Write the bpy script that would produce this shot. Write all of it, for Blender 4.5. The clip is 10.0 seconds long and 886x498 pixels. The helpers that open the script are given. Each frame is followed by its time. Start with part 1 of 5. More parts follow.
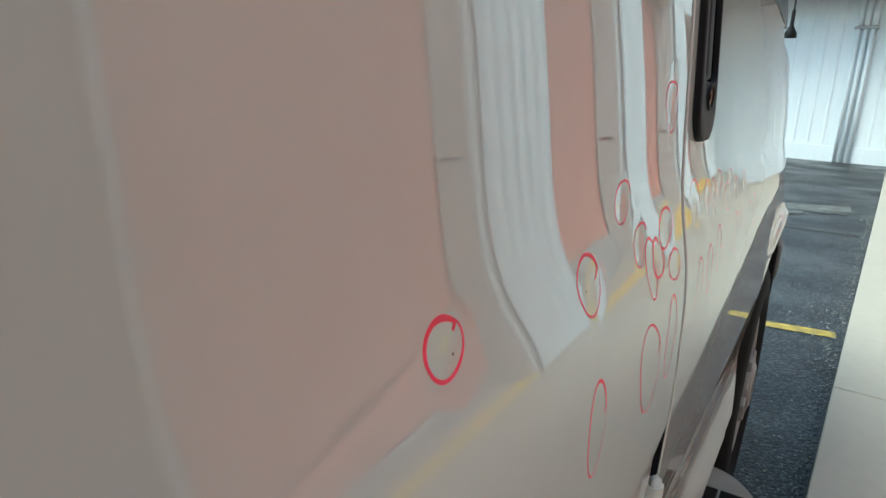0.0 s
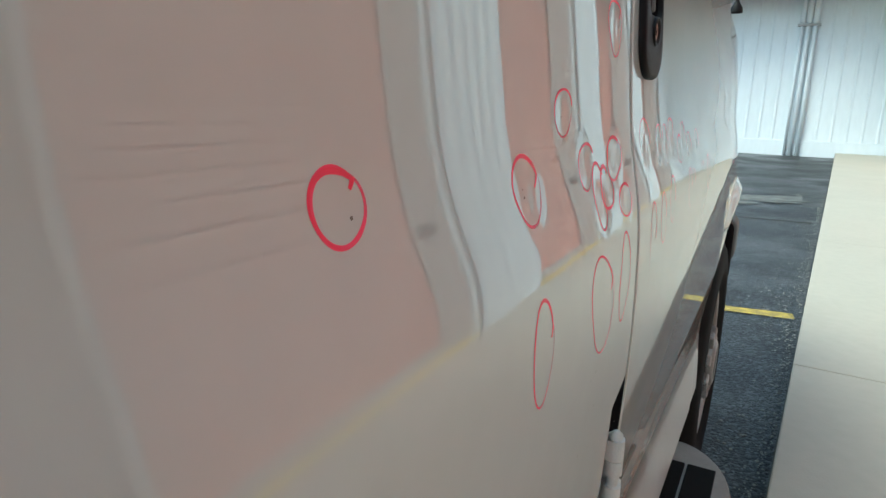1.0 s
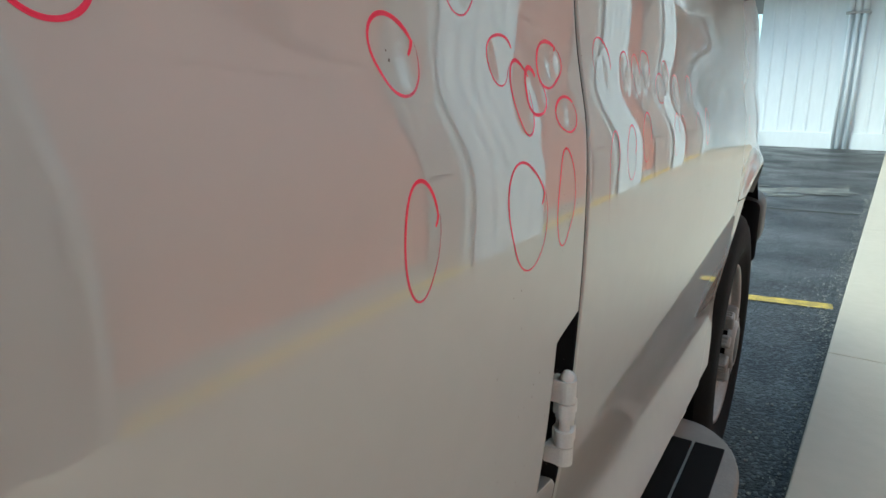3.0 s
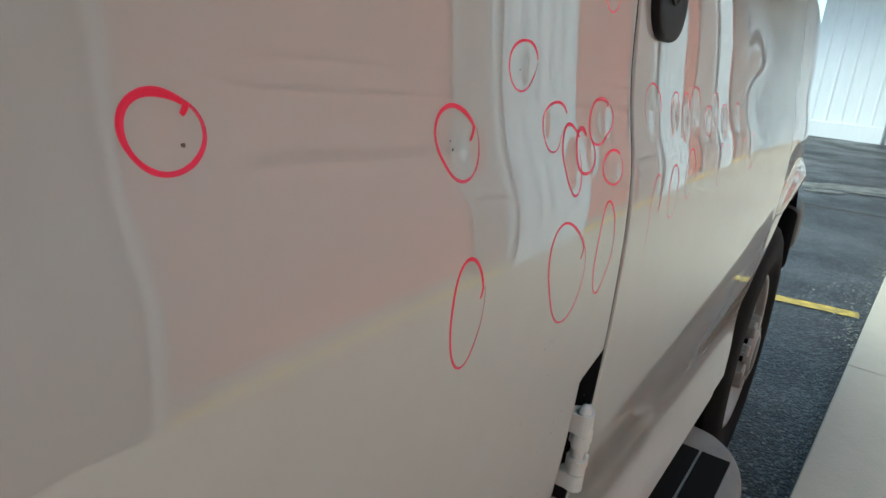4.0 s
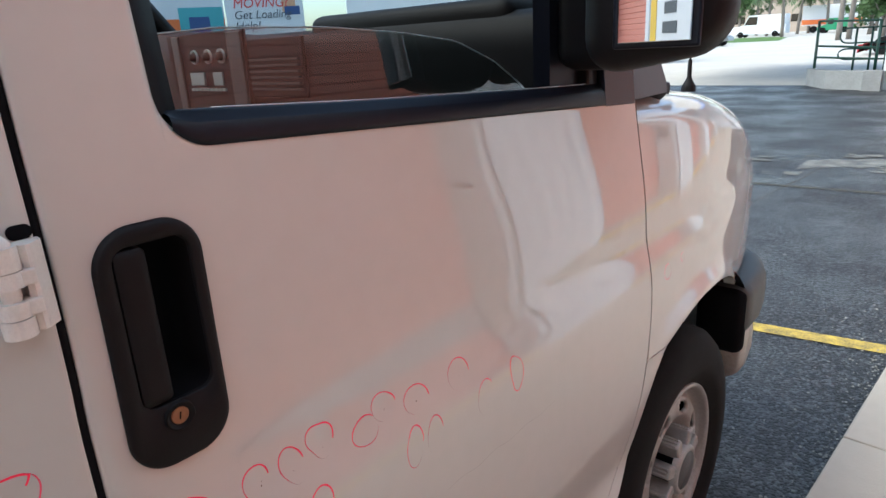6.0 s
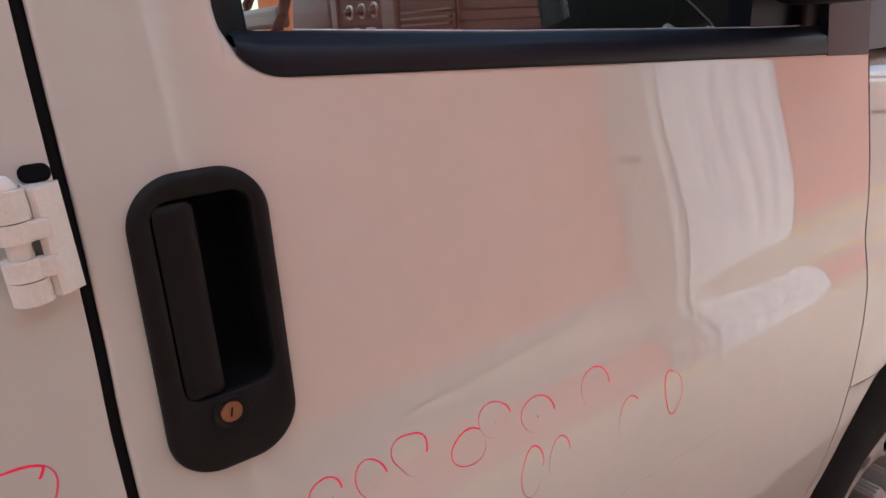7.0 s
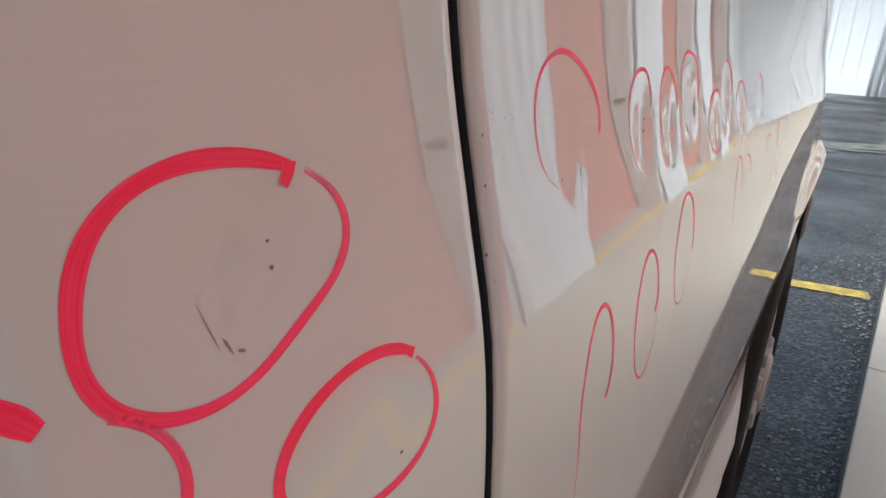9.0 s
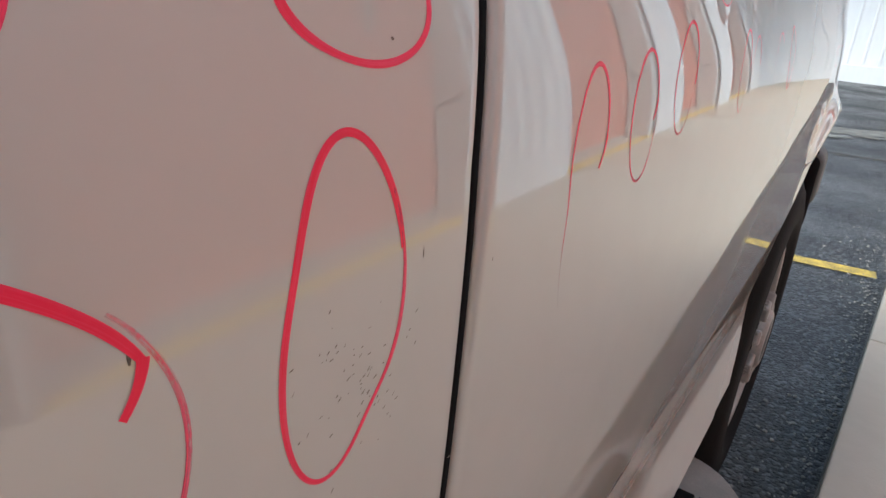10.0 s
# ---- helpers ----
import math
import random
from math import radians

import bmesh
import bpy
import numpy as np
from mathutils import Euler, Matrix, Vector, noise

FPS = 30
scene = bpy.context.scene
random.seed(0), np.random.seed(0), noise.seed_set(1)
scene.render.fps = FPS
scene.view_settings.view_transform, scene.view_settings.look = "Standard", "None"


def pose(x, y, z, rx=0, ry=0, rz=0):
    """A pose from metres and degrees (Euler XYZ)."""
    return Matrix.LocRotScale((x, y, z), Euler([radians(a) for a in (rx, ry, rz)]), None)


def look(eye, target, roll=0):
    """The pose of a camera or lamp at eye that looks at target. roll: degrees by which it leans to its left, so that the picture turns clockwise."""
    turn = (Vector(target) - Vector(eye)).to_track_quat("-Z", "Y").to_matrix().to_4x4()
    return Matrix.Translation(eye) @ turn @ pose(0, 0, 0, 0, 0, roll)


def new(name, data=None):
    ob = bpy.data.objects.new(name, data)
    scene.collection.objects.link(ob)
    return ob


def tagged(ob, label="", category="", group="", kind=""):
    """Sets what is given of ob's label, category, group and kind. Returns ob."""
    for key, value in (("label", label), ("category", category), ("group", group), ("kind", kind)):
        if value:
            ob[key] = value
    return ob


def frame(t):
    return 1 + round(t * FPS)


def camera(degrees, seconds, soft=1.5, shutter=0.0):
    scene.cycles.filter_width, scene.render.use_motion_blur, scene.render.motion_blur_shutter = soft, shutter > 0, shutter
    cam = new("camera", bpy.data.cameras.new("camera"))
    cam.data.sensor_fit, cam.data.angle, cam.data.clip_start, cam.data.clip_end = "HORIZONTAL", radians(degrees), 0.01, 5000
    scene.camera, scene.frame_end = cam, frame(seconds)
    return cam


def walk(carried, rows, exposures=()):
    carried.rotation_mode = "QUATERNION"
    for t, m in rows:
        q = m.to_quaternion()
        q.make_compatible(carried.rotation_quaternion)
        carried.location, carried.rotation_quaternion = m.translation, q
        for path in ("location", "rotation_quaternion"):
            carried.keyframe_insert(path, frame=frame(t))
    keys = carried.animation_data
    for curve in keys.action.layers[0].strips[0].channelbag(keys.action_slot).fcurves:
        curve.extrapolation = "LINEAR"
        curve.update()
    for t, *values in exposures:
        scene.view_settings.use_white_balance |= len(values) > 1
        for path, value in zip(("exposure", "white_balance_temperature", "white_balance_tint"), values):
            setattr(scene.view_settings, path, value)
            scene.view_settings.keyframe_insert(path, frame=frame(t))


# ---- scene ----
cam = camera(69.87, 10.0, soft=1.5)
PATH = [
    (0, (0.0986, -0.6021, 1.1628), (-0.4024, 0.2285, 0.9197), 2.92),
    (0.5, (0.0885, -0.6036, 1.1155), (-0.3624, 0.2491, 0.8521), 3.06),
    (1, (0.1067, -0.5668, 1.1009), (-0.3492, 0.2929, 0.8706), 1.48),
    (1.5, (0.1567, -0.5173, 1.1135), (-0.3327, 0.3292, 0.9039), 0.82),
    (2, (0.2108, -0.4732, 1.1189), (-0.2868, 0.3710, 0.9191), 1.66),
    (2.5, (0.2196, -0.4733, 1.0897), (-0.2765, 0.3715, 0.8893), 1.81),
    (3, (0.1770, -0.5066, 1.0318), (-0.3325, 0.3228, 0.8023), 0.41),
    (3.2, (0.1516, -0.5189, 1.0236), (-0.3623, 0.3062, 0.7885), 0.30),
    (4.3, (0.1933, -0.5197, 1.1937), (-0.3403, 0.2670, 0.8831), 6.28),
    (4.5, (0.2971, -0.4718, 1.2820), (-0.2479, 0.3068, 0.9708), 5.52),
    (5, (0.5390, -0.3627, 1.4342), (-0.0304, 0.3964, 1.1187), 1.27),
    (5.2, (0.5496, -0.3211, 1.4495), (-0.0269, 0.4343, 1.1380), -1.78),
    (6.3, (0.4655, -0.0406, 1.4693), (-0.2422, 0.5994, 1.1699), -3.86),
    (6.5, (0.4583, -0.0104, 1.4528), (-0.3124, 0.5562, 1.1612), -3.60),
    (7, (0.3978, 0.0171, 1.4212), (-0.3936, 0.5289, 1.0870), -3.86),
    (7.5, (0.2428, -0.0096, 1.2955), (-0.4838, 0.5478, 0.8937), 0.86),
    (8, (0.1475, -0.0283, 1.1447), (-0.4469, 0.6896, 0.7824), 2.24),
    (8.5, (0.0934, -0.0769, 1.1062), (-0.4322, 0.7109, 0.7853), -0.89),
    (9, (0.0561, -0.0988, 1.0928), (-0.4512, 0.6967, 0.7614), 2.19),
    (9.5, (0.0615, -0.1206, 1.0590), (-0.4417, 0.6663, 0.7018), 3.40),
    (10, (0.0805, -0.1209, 1.0207), (-0.4279, 0.6584, 0.6543), 4.65),
]
EXPOSURES = [(0.0, 1.24, 5900, -15), (3.2, 1.22, 5880, -15), (4.6, 1.31, 5930, -12), (5.2, 1.38, 5950, -6), (6.3, 1.52, 6350, 4), (7.5, 1.63, 6850, 9), (8.0, 1.56, 6620, 2), (8.5, 1.49, 6400, 0), (10.0, 1.38, 6350, 1)]
walk(cam, [(t, look(eye, goal, roll)) for t, eye, goal, roll in PATH], EXPOSURES)

# ---- light: a bright hazy sky, the side of the van in the shade of the building ----
SUN_ELEVATION, SUN_TURN = 55.0, 225.0
world = bpy.data.worlds.new("world")
scene.world = world
world.use_nodes = True
wn, wl = world.node_tree.nodes, world.node_tree.links
sky = wn.new("ShaderNodeTexSky")
sky.sky_type, sky.sun_disc = "NISHITA", False
sky.sun_elevation, sky.sun_rotation = radians(SUN_ELEVATION), radians(SUN_TURN)
sky.air_density, sky.dust_density, sky.ozone_density = 1.0, 2.0, 1.0
wl.new(sky.outputs["Color"], wn["Background"].inputs["Color"])
wn["Background"].inputs["Strength"].default_value = 0.15
sun = new("sun", bpy.data.lights.new("sun", "SUN"))
sun.data.energy, sun.data.angle, sun.data.color = 1.2, radians(40), (1.0, 0.95, 0.88)
sun_way = Vector((math.sin(radians(SUN_TURN)) * math.cos(radians(SUN_ELEVATION)),
                  math.cos(radians(SUN_TURN)) * math.cos(radians(SUN_ELEVATION)), math.sin(radians(SUN_ELEVATION))))
sun.matrix_world = look(sun_way * 40, (0, 0, 0))


# ---- materials ----
def mat(name, color, rough=0.5, metal=0.0, coat=0.0, vary=0.0, scale=8.0, bump=0.0, bump_scale=60.0, color2=None,
        trans=0.0, ior=1.45, rand=0.0, spec=0.5, stretch=(1, 1, 1), rough_vary=0.0, coat_rough=0.03):
    m = bpy.data.materials.new(name)
    m.use_nodes = True
    nodes, links = m.node_tree.nodes, m.node_tree.links
    b = nodes["Principled BSDF"]
    b.inputs["Roughness"].default_value = rough
    b.inputs["Metallic"].default_value = metal
    b.inputs["Coat Weight"].default_value = coat
    b.inputs["Coat Roughness"].default_value = coat_rough
    b.inputs["Transmission Weight"].default_value = trans
    b.inputs["IOR"].default_value = ior
    b.inputs["Specular IOR Level"].default_value = spec
    tc = nodes.new("ShaderNodeTexCoord")
    mp = nodes.new("ShaderNodeMapping")
    mp.inputs["Scale"].default_value = stretch
    links.new(tc.outputs["Object"], mp.inputs["Vector"])

    def noise_tex(sc, detail=4.0):
        n = nodes.new("ShaderNodeTexNoise")
        n.inputs["Scale"].default_value = sc
        n.inputs["Detail"].default_value = detail
        links.new(mp.outputs["Vector"], n.inputs["Vector"])
        return n

    color = (*color, 1.0)
    if vary or rand or color2:
        c2 = (*color2, 1.0) if color2 else tuple(max(0.0, c * (1 - vary)) for c in color[:3]) + (1.0,)
        mix = nodes.new("ShaderNodeMix")
        mix.data_type = "RGBA"
        big, small = noise_tex(scale), noise_tex(scale * 11, 6.0)
        add = nodes.new("ShaderNodeMath")
        add.operation = "MULTIPLY_ADD"
        add.inputs[1].default_value = 0.45
        links.new(small.outputs["Fac"], add.inputs[0])
        half = nodes.new("ShaderNodeMath")
        half.operation = "MULTIPLY"
        half.inputs[1].default_value = 0.55
        links.new(big.outputs["Fac"], half.inputs[0])
        links.new(half.outputs[0], add.inputs[2])
        ramp = nodes.new("ShaderNodeMapRange")
        ramp.inputs["From Min"].default_value, ramp.inputs["From Max"].default_value = 0.36, 0.64
        links.new(add.outputs[0], ramp.inputs["Value"])
        links.new(ramp.outputs["Result"], mix.inputs["Factor"])
        mix.inputs["A"].default_value, mix.inputs["B"].default_value = color, c2
        out = mix.outputs["Result"]
        if rand:
            info = nodes.new("ShaderNodeObjectInfo")
            hsv = nodes.new("ShaderNodeHueSaturation")
            mr = nodes.new("ShaderNodeMapRange")
            mr.inputs["To Min"].default_value, mr.inputs["To Max"].default_value = 1 - rand, 1 + rand
            links.new(info.outputs["Random"], mr.inputs["Value"])
            links.new(mr.outputs["Result"], hsv.inputs["Value"])
            links.new(out, hsv.inputs["Color"])
            out = hsv.outputs["Color"]
        links.new(out, b.inputs["Base Color"])
        if rough_vary:
            rr = nodes.new("ShaderNodeMapRange")
            rr.inputs["From Min"].default_value, rr.inputs["From Max"].default_value = 0.35, 0.65
            rr.inputs["To Min"].default_value, rr.inputs["To Max"].default_value = max(0.02, rough - rough_vary), min(1, rough + rough_vary)
            links.new(big.outputs["Fac"], rr.inputs["Value"])
            links.new(rr.outputs["Result"], b.inputs["Roughness"])
    else:
        b.inputs["Base Color"].default_value = color
    if bump:
        bn = noise_tex(bump_scale, 5.0)
        bp = nodes.new("ShaderNodeBump")
        bp.inputs["Strength"].default_value = 1.0
        bp.inputs["Distance"].default_value = bump
        links.new(bn.outputs["Fac"], bp.inputs["Height"])
        links.new(bp.outputs["Normal"], b.inputs["Normal"])
    return m


PAINT = mat("white_car_paint", (0.535, 0.525, 0.495), 0.10, coat=1.0, vary=0.04, scale=3.0, bump=0.00014, bump_scale=5.0, coat_rough=0.0, spec=0.0)
PAINT.node_tree.nodes["Principled BSDF"].inputs["Coat IOR"].default_value = 1.85


def orange_peel(m, layers):
    """Slight waviness of a clear coat: (noise scale, height) for each layer."""
    nodes, links = m.node_tree.nodes, m.node_tree.links
    tc, last = nodes.new("ShaderNodeTexCoord"), None
    for sc, height in layers:
        n, b = nodes.new("ShaderNodeTexNoise"), nodes.new("ShaderNodeBump")
        n.inputs["Scale"].default_value, n.inputs["Detail"].default_value = sc, 1.0
        b.inputs["Strength"].default_value, b.inputs["Distance"].default_value = 1.0, height
        links.new(tc.outputs["Object"], n.inputs["Vector"])
        links.new(n.outputs["Fac"], b.inputs["Height"])
        if last is not None:
            links.new(last, b.inputs["Normal"])
        last = b.outputs["Normal"]
    links.new(last, nodes["Principled BSDF"].inputs["Coat Normal"])


orange_peel(PAINT, ((6.0, .00016), (48.0, .000008)))
PAINT_DULL = mat("dull_white_paint", (0.72, 0.70, 0.66), 0.5, coat=0.3, vary=0.12, scale=40, bump=0.0004, bump_scale=300)
BLACK = mat("black_plastic", (0.0085, 0.0075, 0.0085), 0.52, spec=0.2, vary=0.25, scale=60, bump=0.00025, bump_scale=900)
PIT = mat("black_seal_and_shade", (0.006, 0.006, 0.007), 0.9, spec=0.1)
CLEAR = bpy.data.materials.new("clear_sheet_glass")
CLEAR.use_nodes = True
cn, cl = CLEAR.node_tree.nodes, CLEAR.node_tree.links
cn.remove(cn["Principled BSDF"])
c_mix, c_see, c_gloss, c_fresnel = (cn.new("ShaderNode" + k) for k in ("MixShader", "BsdfTransparent", "BsdfGlossy", "Fresnel"))
c_see.inputs["Color"].default_value = (0.62, 0.70, 0.70, 1)
c_gloss.inputs["Roughness"].default_value = 0.01
c_fresnel.inputs["IOR"].default_value = 1.75
cl.new(c_fresnel.outputs[0], c_mix.inputs[0])
cl.new(c_see.outputs[0], c_mix.inputs[1])
cl.new(c_gloss.outputs[0], c_mix.inputs[2])
cl.new(c_mix.outputs[0], cn["Material Output"].inputs["Surface"])


def ink(name, deep, pale, body):
    """Felt-pen ink: streaks along the stroke, thinner and paler where the pen ran dry."""
    m = mat(name, deep, 0.42)
    nodes, links = m.node_tree.nodes, m.node_tree.links
    b = nodes["Principled BSDF"]
    uv, amount, grain, streak = (nodes.new("ShaderNode" + k) for k in ("UVMap", "Attribute", "TexNoise", "TexNoise"))
    uv.uv_map, amount.attribute_name = "stroke", "ink"
    stretch = nodes.new("ShaderNodeMapping")
    stretch.inputs["Scale"].default_value = (60.0, 3.2, 1.0)
    links.new(uv.outputs["UV"], stretch.inputs["Vector"])
    links.new(stretch.outputs["Vector"], streak.inputs["Vector"])
    streak.inputs["Scale"].default_value, streak.inputs["Detail"].default_value = 1.0, 3.0
    grain.inputs["Scale"].default_value = 900.0
    tc = nodes.new("ShaderNodeTexCoord")
    links.new(tc.outputs["Object"], grain.inputs["Vector"])

    def calc(op, x, y):
        n = nodes.new("ShaderNodeMath")
        n.operation = op
        for k, v in enumerate((x, y)):
            if isinstance(v, (int, float)):
                n.inputs[k].default_value = v
            else:
                links.new(v, n.inputs[k])
        return n.outputs[0]

    uneven = calc("ADD", calc("MULTIPLY", streak.outputs["Fac"], 1.5), calc("MULTIPLY", grain.outputs["Fac"], 0.3))
    thick = calc("SUBTRACT", calc("ADD", calc("MULTIPLY", amount.outputs["Fac"], 1.25), uneven), 0.95)
    tone = nodes.new("ShaderNodeMapRange")
    tone.inputs["From Min"].default_value, tone.inputs["From Max"].default_value = 0.35, 1.25
    links.new(thick, tone.inputs["Value"])
    mix = nodes.new("ShaderNodeMix")
    mix.data_type = "RGBA"
    mix.inputs["A"].default_value, mix.inputs["B"].default_value = (*pale, 1.0), (*deep, 1.0)
    links.new(tone.outputs["Result"], mix.inputs["Factor"])
    links.new(mix.outputs["Result"], b.inputs["Base Color"])
    cover = nodes.new("ShaderNodeMapRange")
    cover.inputs["From Min"].default_value, cover.inputs["From Max"].default_value = 0.0, 0.75
    cover.inputs["To Max"].default_value = body
    links.new(thick, cover.inputs["Value"])
    links.new(cover.outputs["Result"], b.inputs["Alpha"])
    return m


MARKER = ink("red_paint_marker", (0.95, 0.014, 0.075), (1.0, 0.085, 0.20), 0.97)
TINT = mat("tinted_glass", (0.012, 0.012, 0.014), 0.03, coat=0.5)
RUBBER = mat("tyre_rubber", (0.011, 0.0105, 0.0105), 0.85, spec=0.2, vary=0.35, scale=15, bump=0.0006, bump_scale=200)
STEEL = mat("grey_wheel_paint", (0.34, 0.325, 0.31), 0.42, metal=0.25, vary=0.25, scale=14, bump=0.0003, bump_scale=150)
CHROME = mat("chrome", (0.75, 0.75, 0.76), 0.12, metal=1.0)
COPPER = mat("brassy_lock_metal", (0.30, 0.145, 0.085), 0.45, metal=0.8, vary=0.2, scale=200)
BUMPER = mat("dark_grey_bumper_plastic", (0.07, 0.075, 0.08), 0.5, vary=0.3, scale=12, bump=0.0003, bump_scale=300)
CAPGREY = mat("grey_bumper_end_plastic", (0.055, 0.060, 0.060), 0.5, vary=0.2, scale=12, bump=0.0003, bump_scale=300)
LOWBAR = mat("dull_grey_lower_bumper", (0.40, 0.385, 0.35), 0.4, metal=0.3, vary=0.25, scale=10)
STEP = mat("worn_white_step", (0.20, 0.172, 0.15), 0.5, vary=0.25, scale=30, bump=0.0004, bump_scale=180)
GRIP = mat("black_grip_tread", (0.010, 0.010, 0.010), 0.95, spec=0.1, bump=0.0012, bump_scale=420)
SPECK = mat("chipped_paint_specks", (0.19, 0.155, 0.13), 0.7, vary=0.4, scale=300)
GLOSSBLACK = mat("glossy_black_plastic", (0.012, 0.016, 0.026), 0.22, vary=0.2, scale=20, spec=0.30)
TRIM = mat("black_belt_rubber", (0.008, 0.010, 0.017), 0.42, vary=0.2, scale=20, spec=0.25)
DASH = mat("dark_dash_plastic", (0.007, 0.007, 0.008), 0.6, vary=0.2, scale=20, bump=0.00015, bump_scale=500, spec=0.2)
DIALRING = mat("pale_dial_ring", (0.75, 0.76, 0.78), 0.35)
SCREEN = mat("pale_radio_buttons", (0.6, 0.62, 0.63), 0.4)
MIRROR = mat("mirror_glass", (0.58, 0.60, 0.62), 0.01, metal=1.0)
ASPHALT = mat("damp_asphalt", (0.029, 0.030, 0.032), 0.44, vary=0.40, scale=1.1, bump=0.006, bump_scale=150, rough_vary=0.15)
CONCRETE = mat("pale_concrete", (0.435, 0.395, 0.325), 0.8, vary=0.08, scale=1.6, bump=0.0012, bump_scale=120)
KERB = mat("dark_mottled_concrete", (0.13, 0.125, 0.11), 0.9, color2=(0.05, 0.05, 0.045), scale=9, bump=0.004, bump_scale=60)
GRIT = mat("pale_grit", (0.33, 0.32, 0.29), 0.9, vary=0.4, scale=20)
YELLOW = mat("worn_yellow_paint", (0.62, 0.44, 0.07), 0.7, color2=(0.13, 0.11, 0.055), scale=13, bump=0.002, bump_scale=160)
PALE = mat("worn_pale_paint", (0.20, 0.20, 0.18), 0.8, color2=(0.035, 0.037, 0.038), scale=7, bump=0.002, bump_scale=120)
OLDLINE = mat("worn_off_yellow_trace", (0.058, 0.052, 0.034), 0.75, color2=(0.030, 0.031, 0.032), scale=11, bump=0.002, bump_scale=160)
WHITEWALL = mat("white_painted_metal", (0.78, 0.80, 0.82), 0.45, vary=0.07, scale=1.2, bump=0.0006, bump_scale=30, stretch=(1, 1, 0.25))
ROLLUP = mat("salmon_rollup_door", (0.74, 0.275, 0.200), 0.45, vary=0.12, scale=2.0, bump=0.0004, bump_scale=40)
JAMB = mat("grey_door_jamb", (0.44, 0.42, 0.41), 0.6, vary=0.12, scale=5)
BLUE = mat("blue_fascia_paint", (0.03, 0.17, 0.60), 0.4, vary=0.1, scale=4)
CREAM = mat("cream_fascia", (0.80, 0.75, 0.66), 0.5, vary=0.06, scale=3)
FARWALL = mat("tan_far_wall", (0.42, 0.34, 0.27), 0.8, vary=0.15, scale=0.4)
SOFFIT = mat("grey_soffit", (0.33, 0.32, 0.31), 0.7, vary=0.15, scale=4)
LOT = mat("bright_concrete_lot", (0.50, 0.47, 0.41), 0.85, vary=0.15, scale=0.35, bump=0.003, bump_scale=40)
LOWWALL = mat("pale_low_wall_concrete", (0.31, 0.31, 0.295), 0.85, vary=0.25, scale=3, bump=0.003, bump_scale=60)
GREENRAIL = mat("dark_green_rail_paint", (0.025, 0.07, 0.05), 0.5, vary=0.2, scale=30)
GRASS = mat("grass", (0.10, 0.20, 0.03), 0.9, color2=(0.05, 0.10, 0.02), scale=1.5)
LEAF = mat("palm_leaf", (0.06, 0.12, 0.03), 0.6, vary=0.5, scale=2.0)
BARK = mat("palm_bark", (0.22, 0.19, 0.16), 0.9, vary=0.3, scale=9)
REDPAINT = mat("red_car_paint", (0.5, 0.02, 0.03), 0.3, coat=1.0, vary=0.05)
FARWHITE = mat("white_vehicle_paint", (0.75, 0.76, 0.77), 0.4, vary=0.05, scale=1)
ORANGE = mat("orange_truck_panel", (0.85, 0.20, 0.05), 0.5, vary=0.06, scale=2)
NAVY = mat("navy_print", (0.05, 0.10, 0.25), 0.6)
TEALP = mat("teal_print", (0.10, 0.42, 0.45), 0.6)
REDTXT = mat("red_print", (0.75, 0.06, 0.05), 0.6)
GREYTXT = mat("dark_grey_print", (0.08, 0.09, 0.10), 0.6)
BANNER = mat("white_banner", (0.82, 0.83, 0.82), 0.6, vary=0.03)

THRESHOLD = mat("pale_yellow_threshold_paint", (0.72, 0.51, 0.09), 0.7, vary=0.25, scale=10)
# dark tone stands in for a standing person's dark reflection and shade
SHADECOLUMN = mat("shade_grey_column", (0.13, 0.13, 0.12), 0.6, vary=0.1, scale=3)


def grainy(m, scale, low, high, share):
    """Multiplies a material's base colour by a tone for each small stone, with a little relief."""
    nodes, links = m.node_tree.nodes, m.node_tree.links
    b = nodes["Principled BSDF"]
    old = b.inputs["Base Color"].links[0].from_socket
    tc = nodes.new("ShaderNodeTexCoord")
    n = nodes.new("ShaderNodeTexVoronoi")
    n.inputs["Scale"].default_value = scale
    links.new(tc.outputs["Object"], n.inputs["Vector"])
    bw = nodes.new("ShaderNodeSeparateColor")
    links.new(n.outputs["Color"], bw.inputs["Color"])
    r = nodes.new("ShaderNodeMapRange")
    r.inputs["From Min"].default_value, r.inputs["From Max"].default_value = 1 - share, 1.0
    r.inputs["To Min"].default_value, r.inputs["To Max"].default_value = low, high
    links.new(bw.outputs[0], r.inputs["Value"])
    mul = nodes.new("ShaderNodeVectorMath")
    mul.operation = "SCALE"
    links.new(old, mul.inputs[0])
    links.new(r.outputs["Result"], mul.inputs["Scale"])
    links.new(mul.outputs["Vector"], b.inputs["Base Color"])
    bump = b.inputs["Normal"].links[0].from_node
    b2 = nodes.new("ShaderNodeBump")
    b2.inputs["Distance"].default_value = 0.008
    b2.inputs["Strength"].default_value = 0.7
    b2.invert = True
    links.new(n.outputs["Distance"], b2.inputs["Height"])
    links.new(bump.outputs["Normal"], b2.inputs["Normal"])
    links.new(b2.outputs["Normal"], b.inputs["Normal"])


grainy(ASPHALT, 85, 0.45, 4.2, 0.5)

# ---- building blocks ----
def part(name, bm, material, parent=None, label="", smooth=False):
    me = bpy.data.meshes.new(name)
    if smooth:
        for f in bm.faces:
            f.smooth = True
    bm.to_mesh(me)
    bm.free()
    me.materials.append(material)
    ob = new(name, me)
    if parent is not None:
        ob.parent = parent
        ob.matrix_parent_inverse = parent.matrix_world.inverted()
    if label:
        ob["label"] = label
    return ob


